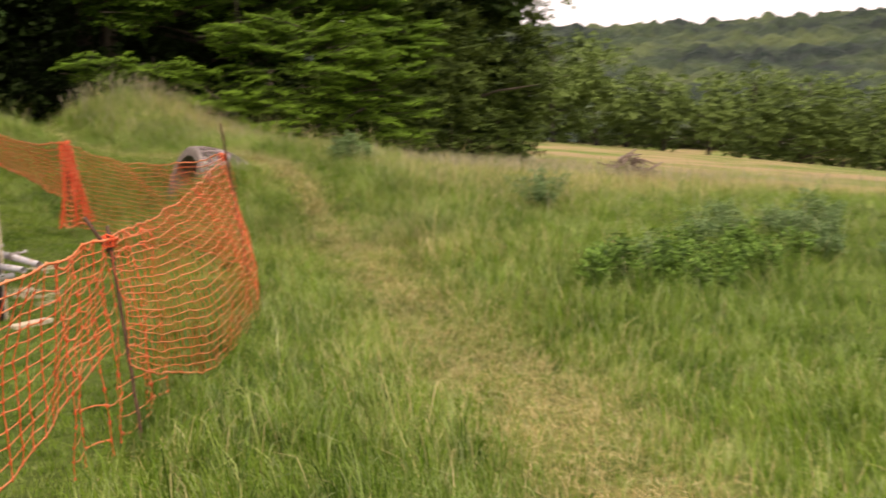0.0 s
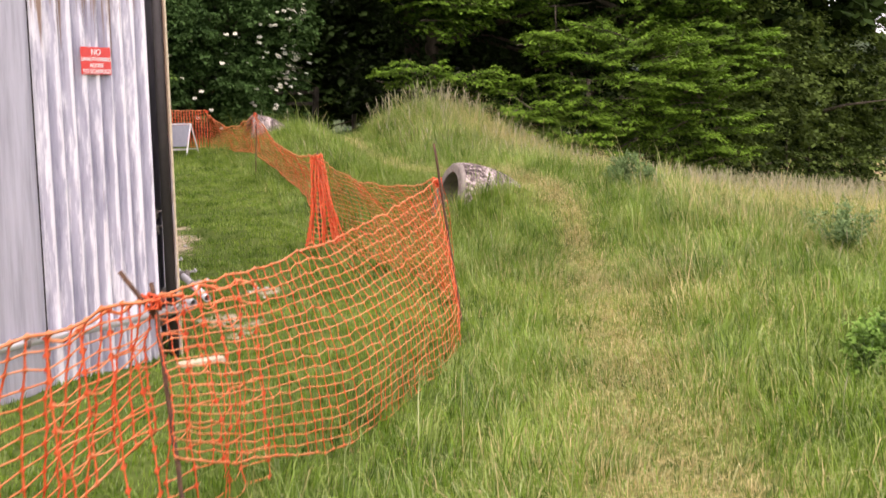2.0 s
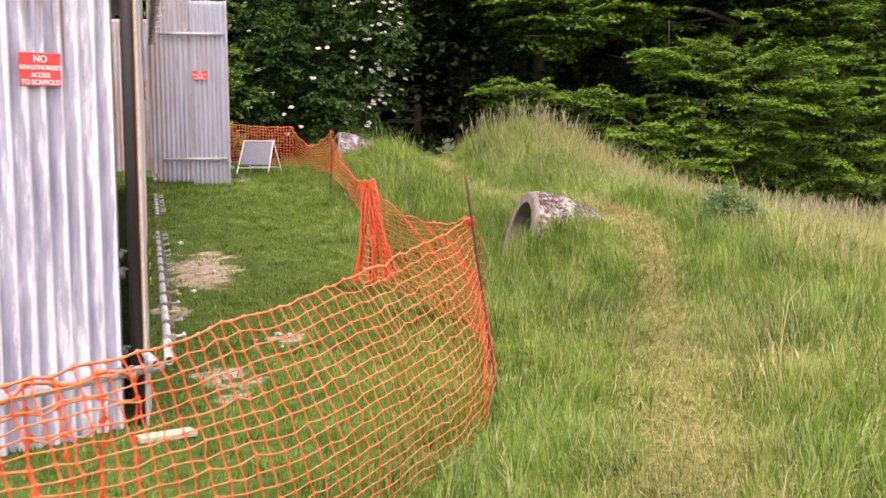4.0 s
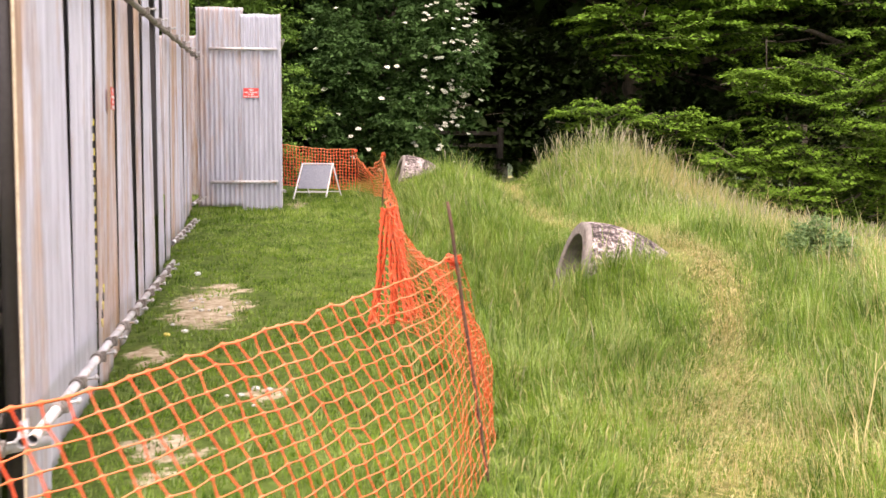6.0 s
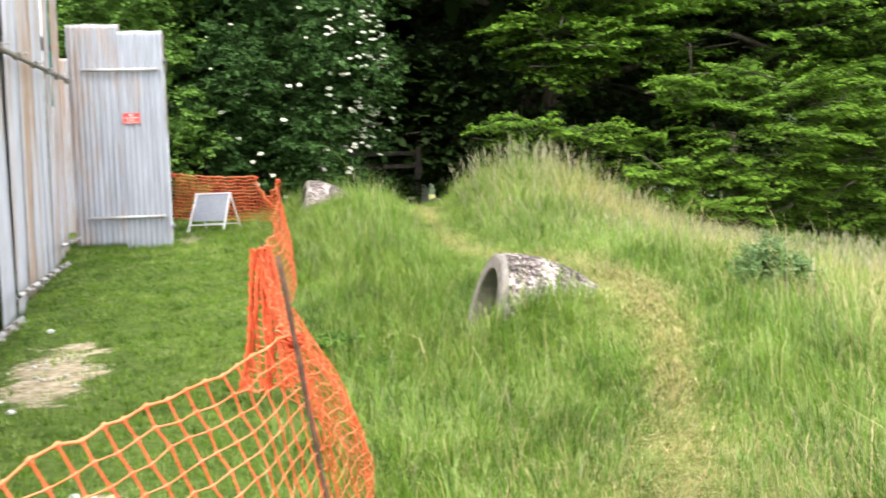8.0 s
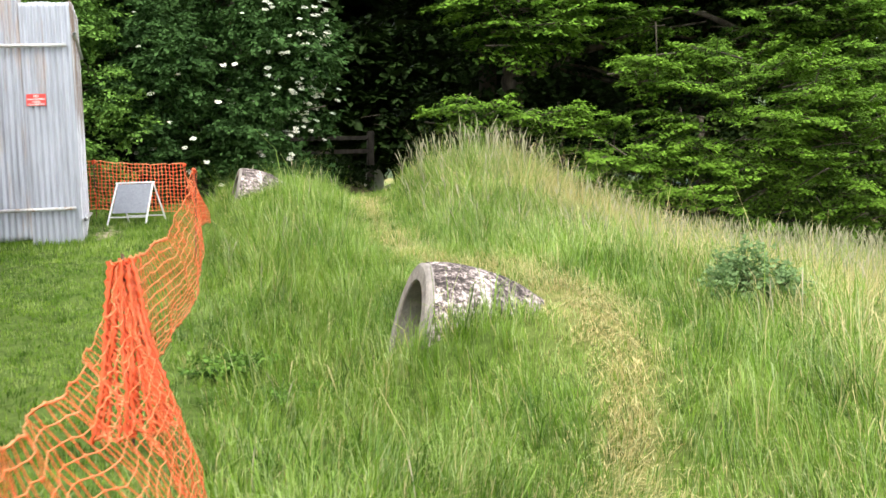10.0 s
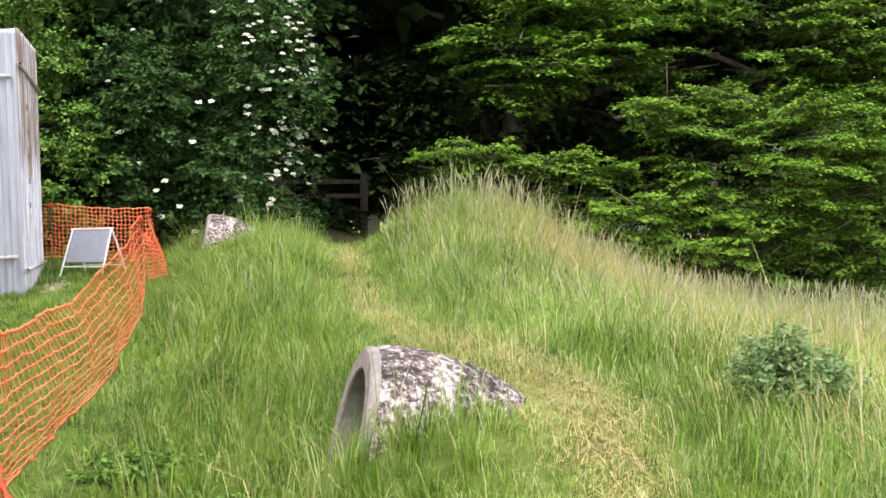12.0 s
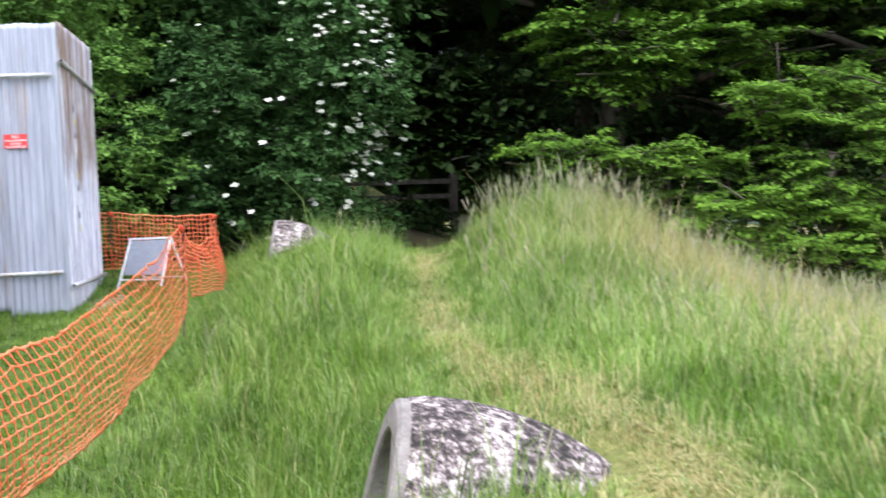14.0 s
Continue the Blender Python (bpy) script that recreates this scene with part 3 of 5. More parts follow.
    k = (rng.random(m) < 0.25 + 0.75 * dryness(x, y)) & (np.hypot((x - BOULDER[0] - 0.2) / 0.6, (y - BOULDER[1] + 0.04) / 0.45) > 1)
    x, y = x[k], y[k]
    m = len(x)
    a, ln, w = rng.uniform(0, 6.28, m), rng.uniform(0.05, 0.17, m), rng.uniform(0.0016, 0.0032, m)
    z = ground_z(x, y) + rng.uniform(0.005, 0.05, m)
    ex, ey = x + np.cos(a) * ln, y + np.sin(a) * ln
    T = np.empty((m, 3, 3))
    T[:, 0] = np.stack((x - np.sin(a) * w, y + np.cos(a) * w, z), 1)
    T[:, 1] = np.stack((x + np.sin(a) * w, y - np.cos(a) * w, z), 1)
    T[:, 2] = np.stack((ex, ey, ground_z(ex, ey) + rng.uniform(0.005, 0.05, m)), 1)
    me = np_mesh("straw_litter", T.reshape(-1, 3), np.arange(3 * m).reshape(m, 3), M_GRASS, False, dry=np.repeat(rng.uniform(0.5, 1.0, m), 3), tone=np.repeat(rng.random(m), 3))
    tagged(new("straw_litter", me), "flattened dry straw lying on the trodden path", "straw", "", "stuff")
    # flowering stalks with feathery heads
    m = 14000
    x, y = rng.uniform(-3, 16, m), rng.uniform(-5, 18.5, m)
    d = np.abs(x - path_centre(y))
    k = (rng.random(m) < (0.28 + 0.72 * smooth01((y - 7) / 5)) * (0.12 + 0.88 * smooth01((x - 0.8) / 1.2))) & (d > 0.5) & (x > fence_x(y) + 0.3) & ~((y > 17) & (x < 3.4))
    x, y = x[k], y[k]
    m = len(x)
    z = ground_z(x, y)
    h = rng.uniform(0.28, 0.5, m) * (1 + 0.45 * smooth01((y - 12) / 3) * smooth01((x - 1) / 1))
    a = rng.uniform(0, 6.28, m)
    ln = h * rng.uniform(0.05, 0.4, m)
    lx, ly = np.cos(a) * ln, np.sin(a) * ln
    b = rng.uniform(0, 6.28, m)
    w = 0.0017 * (1 + 0.1 * np.maximum(y, 0))
    Q = np.empty((m, 7, 3))
    for j, (f, ww) in enumerate(((0.0, -0.6), (0.0, 0.6), (0.68, 0.6), (0.68, -0.6), (0.84, -1.9), (0.84, 1.9), (1.0, 0))):
        Q[:, j] = np.stack((x + lx * f * f + np.cos(b) * w * ww, y + ly * f * f + np.sin(b) * w * ww, z + h * f), 1)
    c = np.arange(m)[:, None] * 7
    F = np.concatenate([c + np.array(t) for t in ((0, 1, 2), (0, 2, 3), (3, 2, 5), (3, 5, 4), (4, 5, 6))], 0)
    me = np_mesh("seeding_grass", Q.reshape(-1, 3), F, M_SEED, False, dry=np.repeat(rng.uniform(0.2, 0.9, m), 7))
    tagged(new("seeding_grass", me), "pale feathery seed heads standing above the grass", "grass", "", "stuff")
    return n


build_grass()

# ---- hoarding ----


def corrugated(width, height, pitch=0.076, amp=0.009, thick=0.0012, curl=0.0):
    """A corrugated sheet: x across, z up, waves along y, both faces, from its lower left corner."""
    n = int(width / pitch * 6)
    rows = [0, 0.02, 0.33, 0.66, 0.98, 1.0]
    V, F = [], []
    for side in (0, 1):
        for r in rows:
            for i in range(n + 1):
                u = i / n
                yy = amp * math.sin(2 * math.pi * u * width / pitch) + curl * (u - 0.5) ** 2
                V.append((u * width, yy + side * thick, r * height + 0.006 * math.sin(u * 9 + r * 4) * (r in (0, 1.0))))
    m = (n + 1) * len(rows)
    for s in (0, m):
        for r in range(len(rows) - 1):
            for i in range(n):
                a = s + r * (n + 1) + i
                q = (a, a + 1, a + n + 2, a + n + 1)
                F.append(q if s == 0 else q[::-1])
    for i in range(n):
        F.append((i + 1, i, m + i, m + i + 1))
        t = (len(rows) - 1) * (n + 1) + i
        F.append((t, t + 1, m + t + 1, m + t))
    for r in range(len(rows) - 1):
        for e, flip in ((0, 0), (n, 1)):
            a = r * (n + 1) + e
            q = (a, a + n + 1, m + a + n + 1, m + a)
            F.append(q[::-1] if flip else q)
    return np.array(V), np.array(F)


def sheet(parent, at, rz, width, height, mat, tilt=0.0, yaw=0.0, curl=0.0, amp=0.009, pitch=0.076):
    v, f = corrugated(width, height, pitch, amp=amp, curl=curl)
    me = np_mesh("sheet", v, f, mat, True)
    ob = new("sheet", me)
    ob.parent = parent
    ob.matrix_basis = Matrix.Translation(Vector(at) - parent.location) @ pose(0, 0, 0, tilt, 0, rz + yaw)
    return ob


def rail(parent, a, b, name="rail", r=0.024, mat=None):
    bm = bmesh.new()
    o = parent.location
    pipe(bm, Vector(a) - o, Vector(b) - o, r)
    return part(name, bm, mat or M_TUBE, parent)


def coupler(parent, at, axis="y"):
    """A scaffold coupler: a two-part collar with a bolt and wing nut sticking out."""
    bm = bmesh.new()
    q = pose(0, 0, 0, 90, 0, 0) if axis == "y" else pose(0, 0, 0, 0, 90, 0)
    c = Vector(at) - parent.location
    for s in (-0.5, 0.5):
        p = [c + (q @ Vector((0, 0, s * 0.05 + k * 0.02))) for k in (-1, 1)]
        tube(bm, p, 0.033, 10)
    box(bm, (0.03, 0.03, 0.06), Matrix.Translation(c + Vector((0.035, 0, 0.01))), 0.004)
    body = part("coupler", bm, M_COUPLER, parent)
    bm = bmesh.new()
    tube(bm, [c + Vector((0.02, 0.012, 0.02)), c + Vector((0.105, 0.012, 0.03))], 0.008, 6)
    tube(bm, [c + Vector((0.085, 0.012, 0.03)), c + Vector((0.1, 0.012, 0.031))], 0.016, 6)
    part("bolt", bm, M_TUBE, body)
    return body


def hoarding():
    rnd = random.Random(5)
    # long side
    side = empty("wall_hoarding_side", (-4.42, 0.1, gz(-4.42, 0.1)), "long hoarding of rusty galvanised corrugated iron sheets", "hoarding", "hoarding", "structure")
    y = 0.62
    k = 0
    sheet(side, (-4.4, 0.03, -0.84), 90, 0.56, 3.8, M_SHEET, 0, -2)
    while y < 13.7:
        w = rnd.uniform(0.36, 0.58)
        w = min(w, 13.98 - y + 0.05)
        zb = gz(-4.35, y + w / 2) + 0.0
        top = 2.98 + 0.014 * y + 0.38 * float(smooth01((y - 5) / 6)) + rnd.uniform(-0.06, 0.06)
        sheet(side, (-4.41 + rnd.uniform(-0.03, 0.01), y, zb), 90, w, top - zb, M_SHEET, rnd.uniform(-0.6, 0.6), rnd.uniform(-0.9, 0.9), rnd.uniform(-0.03, 0.05), 0.009)
        y += w + rnd.choice((0.012, 0.02, 0.035, 0.06)) + 0.005 * y
        k += 1
    for a, b, z, x in ((-0.45, 7.62, -0.255, -4.275), (7.45, 12.1, -0.045, -4.27), (11.4, 13.85, 0.2, -4.265)):
        rail(side, (x, a, z), (x, b, z))
    for a, b, z0, z1 in ((0.3, 6.6, 1.84, 2.08), (6.2, 13.3, 2.06, 2.36)):
        rail(side, (-4.27, a, z0), (-4.27, b, z1), mat=M_COUPLER)
    for i in range(22):
        yy = 0.2 + i * 0.62 + rnd.uniform(-0.12, 0.12)
        z, x = (-0.255, -4.275) if yy < 7.5 else ((-0.045, -4.27) if yy < 11.8 else (0.2, -4.265))
        coupler(side, (x, yy, z))
        if i % 2:
            zz = 1.84 + (yy - 0.3) * 0.038
            coupler(side, (-4.27, yy, zz))
    # yellow and black tape up one sheet edge
    for i in range(26):
        bm = bmesh.new()
        c = Vector((-4.385 + 0.004 * (i % 2), 2.36 + 0.004 * math.sin(i), -0.1 + i * 0.045 + 0.04)) - side.location
        box(bm, (0.006, 0.022, 0.044), Matrix.Translation(c) @ pose(0, 0, 0, 4 * math.sin(i * 2.0), 0, 0))
        part("tape", bm, M_YELLOW if i % 2 else M_TAPEBLACK, side)
    for i in range(5):
        bm = bmesh.new()
        c = Vector((-4.36, 2.4 + i * 0.03, -0.18 + i * 0.05)) - side.location
        box(bm, (0.006, 0.035, 0.045), Matrix.Translation(c) @ pose(0, 0, 0, 30, 0, 0))
        part("tape", bm, M_YELLOW if i % 2 == 0 else M_TAPEBLACK, side)

    # short face by the path
    u = Vector((-0.77, -0.638, 0))
    corner = Vector((-4.5, 0.02, 0))
    face = empty("wall_hoarding_front", (-4.5, 0.02, gz(-4.5, 0)), "hoarding front of white-bloomed and grey iron sheets", "hoarding", "hoarding", "structure")
    ang = math.degrees(math.atan2(-u.y, -u.x))
    s0 = 0.03
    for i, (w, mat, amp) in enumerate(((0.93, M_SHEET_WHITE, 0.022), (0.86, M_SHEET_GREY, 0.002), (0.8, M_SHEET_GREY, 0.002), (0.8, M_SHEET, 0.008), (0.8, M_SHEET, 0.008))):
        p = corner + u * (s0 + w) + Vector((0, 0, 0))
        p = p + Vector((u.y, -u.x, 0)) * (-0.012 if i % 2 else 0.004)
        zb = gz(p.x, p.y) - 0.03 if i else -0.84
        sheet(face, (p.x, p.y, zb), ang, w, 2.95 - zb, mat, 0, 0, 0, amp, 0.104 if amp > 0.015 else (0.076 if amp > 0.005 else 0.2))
        s0 += w + (0.025 if i == 0 else -0.03)
    nrm = Vector((-u.y, u.x, 0))
    for z in (-0.385, 2.25):
        a = corner - u * 0.2 + nrm * 0.06
        b = corner + u * 3.9 + nrm * 0.06
        rail(face, (a.x, a.y, z), (b.x, b.y, z), r=0.026)
    for k in (0.05, 1.2, 2.4):
        c = corner + u * k + nrm * 0.05
        coupler(face, (c.x, c.y, -0.385), "x")
    # corner upright tubes, black pipe and a black board added for the shade of the open corner
    bm = bmesh.new()
    o = face.location
    tube(bm, [Vector((-4.44, 0.05, -0.8)) - o, Vector((-4.44, 0.05, 3.0)) - o], 0.034, 12)
    part("black_pipe", bm, M_BLACK, face, "black upright pipe")
    bm = bmesh.new()
    box(bm, (0.012, 0.012, 3.75), Matrix.Translation(Vector((-4.392, 0.012, 1.05)) - o), 0.002)
    part("edge_lath", bm, M_TIMBER, face, "thin pale timber edging")
    rail(face, (-4.54, 0.12, -0.8), (-4.54, 0.12, 2.6), "upright")
    rail(face, (-4.7, 0.55, -0.7), (-4.7, 0.55, 2.6), "upright")
    for z in (-0.3, 0.24, 0.14):
        coupler(face, (-4.54, 0.12, z), "x")
    rail(face, (-4.34, -0.3, -0.3), (-4.45, 0.35, -0.3), "stub")
    # Added black board: the open corner gap shows only shade.
    bm = bmesh.new()
    box(bm, (0.03, 0.5, 3.3), Matrix.Translation(Vector((-4.85, 0.4, 0.9)) - o) @ pose(0, 0, 0, 0, 0, 45))
    part("corner_shade_board", bm, M_BLACK, face, "black board added behind the corner tubes as the shade of the open gap")
    bm = bmesh.new()
    box(bm, (0.32, 0.1, 0.035), Matrix.Translation((-4.3, -0.22, gz(-4.3, -0.22) + 0.012)) @ pose(0, 0, 0, 0, 0, 20), 0.004)
    tagged(obj("timber_offcut", bm, M_TIMBER), "pale timber offcut lying on the turf", "timber")

    # return at the far end
    end = empty("wall_hoarding_end", (-3.6, 14.0, 0.0), "end return of corrugated sheets with two rails", "hoarding", "hoarding", "structure")
    sheet(end, (-4.31, 14.012, 0.06), 0, 0.73, 3.13, M_SHEET_END, 0, 0, 0, 0.017)
    sheet(end, (-3.62, 13.998, -0.02), 0, 0.62, 3.11, M_SHEET_END, 0, 0, 0, 0.017)
    for z in (2.54, 0.45):
        rail(end, (-4.12, 13.96, z), (-3.06, 13.96, z))
    yy = 14.02
    for i, w in enumerate((0.66, 0.68, 0.68, 0.7)):
        zb = gz(-3.0, yy + w / 2)
        sheet(end, (-3.0 - 0.02 * i, yy, zb), 90, w, 3.12 - zb + 0.03 * i, M_SHEET_PALE, 0, -1.5, 0, 0.009)
        yy += w + 0.03
    for z0, z1 in ((2.68, 2.64), (0.3, 0.27)):
        rail(end, (-2.955, 13.95, z0), (-3.02, 17.05, z1))
    for i in range(10):
        bm = bmesh.new()
        c = Vector((-2.985, 14.85, 0.9 + i * 0.15)) - end.location
        box(bm, (0.006, 0.05, 0.07), Matrix.Translation(c))
        part("tape", bm, M_YELLOW if i % 4 == 0 else (M_TAPEBLACK if i % 2 else M_WHITE), end)
    # black boards and an unseen roof, added to keep light out of the sheet gaps
    shed = empty("wall_gap_shade", (-6.5, 7.5, gz(-6.5, 7.5)), "black boards and unseen roof added to darken the hoarding gaps", "shed", "", "structure")
    for sz, c in (((0.08, 13.2, 4.0), (-4.95, 7.2, 0.85)), ((3.5, 0.08, 4.0), (-6.8, 0.75, 0.85)), ((4.0, 13.6, 0.06), (-6.5, 7.1, 2.85))):
        bm = bmesh.new()
        box(bm, sz, Matrix.Translation(Vector(c) - shed.location), 0.005)
        part("boarding", bm, M_BLACK, shed)
    # far and inner sides close the enclosure
    back = empty("wall_hoarding_back", (-6.0, 16.9, gz(-6, 16.9)), "back of the corrugated iron hoarding", "hoarding", "hoarding", "structure")
    for i in range(8):
        sheet(back, (-3.06 - 0.7 * (i + 1), 16.92, gz(-3.4 - i * 0.7, 16.9)), 0, 0.72, 2.9, M_SHEET)
    # green debris netting over the scaffold inside
    bm = bmesh.new()
    V = [[bm.verts.new((-4.75 - 0.03 * math.sin(j * 2.1), 15.0 + i * 0.2, 2.2 + j * 0.4)) for i in range(8)] for j in range(7)]
    for j in range(6):
        for i in range(7):
            bm.faces.new((V[j][i], V[j][i + 1], V[j + 1][i + 1], V[j + 1][i]))
    bmesh.ops.solidify(bm, geom=bm.faces[:], thickness=0.01)
    net = empty("scaffold_tower", (-4.75, 15.6, gz(-4.7, 15.6)), "scaffold tower draped with green debris netting", "scaffold")
    bm.transform(Matrix.Translation(-net.location))
    part("netting", bm, M_NETGREEN, net)
    for yy in (15.0, 16.4):
        rail(net, (-4.72, yy, gz(-4.7, yy)), (-4.72, yy, 4.7), "pole")


hoarding()


def sign(at, rz, w, h, label):
    """A red safety sign: plate and four lines of white capitals."""
    s = empty("safety_sign", at, label, "sign", "red safety signs")
    s.rotation_euler = (0, 0, radians(rz))
    bm = bmesh.new()
    box(bm, (w, 0.004, h), None, 0.0015)
    plate = part("plate", bm, M_RED, s)
    for i, (txt, size) in enumerate((("NO", 0.3), ("UNAUTHORISED", 0.19), ("ACCESS", 0.19), ("TO SCAFFOLD", 0.21))):
        cu = bpy.data.curves.new("text_line", "FONT")
        cu.body = txt
        cu.size = size * h
        cu.align_x = "CENTER"
        cu.extrude = 0.0006
        cu.offset = 0.0008
        tmp = bpy.data.objects.new("text_line", cu)
        me = bpy.data.meshes.new_from_object(tmp)
        bpy.data.objects.remove(tmp)
        me.materials.clear()
        me.materials.append(M_WHITE)
        t = new("text_line", me)
        t.parent = plate
        t.matrix_basis = pose(0, -0.0035, h * (0.22 - 0.225 * i), 90, 0, 0)
    return s


sign((-4.861, -0.31, 1.24), 39.6, 0.243, 0.166, "red access warning sign on white-bloomed sheet")
sign((-3.47, 13.975, 1.853), 0, 0.24, 0.15, "red access warning sign on grey corrugated return")
sign((-4.36, 3.2, 1.25), 92, 0.24, 0.15, "red access warning sign on rusty side sheets")

# ---- orange barrier fence ----


def net_span(parent, top, bottom, n, bulge, wob, seed, rows=13, bunch=1.0, thick=1.0, torn=(2, 2), fine=False):
    """Netting between two posts: strands of plastic round square holes, with slack."""
    rnd = random.Random(seed)
    ph = [rnd.uniform(0, 6.28) for _ in range(6)]
    (t0, t1), (b0, b1) = top, bottom
    t0, t1, b0, b1 = map(Vector, (t0, t1, b0, b1))
    along = (t1 - t0)
    side = Vector((along.y, -along.x, 0)).normalized()
    sag_t, sag_b, out = bulge
    P = np.empty((n + 1, rows + 1, 3))
    for i in range(n + 1):
        u = i / n
        tp = t0.lerp(t1, u) - Vector((0, 0, sag_t * 4 * u * (1 - u)))
        bp = b0.lerp(b1, u) - Vector((0, 0, sag_b * 4 * u * (1 - u)))
        bp.z = max(bp.z, gz(bp.x, bp.y) + 0.02)
        for j in range(rows + 1):
            v = 1 - (1 - j / rows) ** bunch
            p = tp.lerp(bp, v)
            o = out * math.sin(0.5 * math.pi * min(1, v * 1.3)) * (0.2 + 0.8 * math.sin(math.pi * u ** (1.5 if seed == 3 else 1.0)))
            o += wob * math.sin(u * 17 + ph[0] + v * 3) * math.sin(v * 2.6 + ph[1]) + 0.4 * wob * math.sin(u * 41 + ph[2] + 2 * v)
            p = p + side * o + Vector((0, 0, 0.3 * wob * math.sin(u * 29 + ph[3] + v * 5)))
            P[i, j] = p + Vector((rnd.gauss(0, 0.004), rnd.gauss(0, 0.004), rnd.gauss(0, 0.005)))
    V, F = [], []

    def strand(pts, w0, w1, nrm, swell, gaps=()):
        base = len(V)
        m = len(pts)
        for k in range(m):
            d = pts[min(k + 1, m - 1)] - pts[max(k - 1, 0)]
            d = d / (np.linalg.norm(d) + 1e-9)
            a = np.cross(d, nrm)
            a = a / (np.linalg.norm(a) + 1e-9)
            b = np.cross(d, a)
            knot = swell if k % cuts == 0 else 1.0
            for s, t in ((-1, 0), (0, -1), (1, 0), (0, 1)):
                V.append(pts[k] + a * s * w0 * knot + b * t * w1)
            if k and (k - 1) // cuts not in gaps:
                q = base + 4 * (k - 1)
                for e in range(4):
                    F.append((q + e, q + (e + 1) % 4, q + 4 + (e + 1) % 4, q + 4 + e))

    nv = np.array(side)
    inner = (0.18, 0.5, 0.82) if fine else (0.5,)
    cuts = len(inner) + 1

    def line(A, slack=()):
        out = []
        for i in range(len(A) - 1):
            out.append(A[i])
            for f in inner:
                q = A[i] + (A[i + 1] - A[i]) * f
                if i in slack:
                    q[2] -= slack[i] * 4 * f * (1 - f)
                out.append(q)
        out.append(A[-1])
        return np.array(out)

    for j in range(rows + 1):
        loose = [i for i in range(n) if torn[0] <= i / n <= torn[1]]
        slack = {i: rnd.uniform(-0.012, 0.035) for i in loose}
        gaps = {i for i in loose if 0 < j and rnd.random() < 0.5}
        strand(line(P[:, j], slack), thick * (0.0028 if 0 < j < rows else 0.0048), 0.0016, nv, 2.2, gaps)
    split = len(F)
    for i in range(n + 1):
        strand(line(P[i]), (0.0046 if fine else 0.0042) * thick, 0.0018, nv, 4.0 if torn[0] <= i / n <= torn[1] else 2.9)
    V = np.array(V) - np.array(parent.location)
    F = np.array(F)
    for nm, fs, mat in (("cross_netting", F[:split], M_NET_PALE), ("netting", F[split:], M_NET)):
        me = np_mesh(nm, V, fs, mat)
        ob = tagged(new(nm, me), kind="stuff")
        ob.parent = parent


def bar_post(foot, head, label):
    p = empty("fence_post", foot, label, "post", "barrier fence posts")
    bm = bmesh.new()
    a, b = Vector((0, 0, -0.1)), Vector(head) - Vector(foot)
    tube(bm, [a.lerp(b, k / 12) + Vector((0.003 * (k % 2), 0, 0)) for k in range(13)], [0.0085 + 0.0012 * (k % 2) for k in range(13)], 8)
    part("bar", bm, M_REBAR, p)
    return p


def knot(parent, at, r=0.045, n=7, seed=1):
    """Bunched net tied round a post."""
    rnd = random.Random(seed)
    bm = bmesh.new()
    c = Vector(at) - parent.location
    pts = []
    for k in range(n * 5):
        a = k * 1.35 + rnd.uniform(-0.3, 0.3)
        q = r * rnd.uniform(0.45, 1.15)
        pts.append(c + Vector((q * math.cos(a), q * math.sin(a), rnd.uniform(-1, 1) * r)))
    tube(bm, pts, 0.006, 5)
    return part("tied_knot", bm, M_NET, parent, "bunched orange knot")


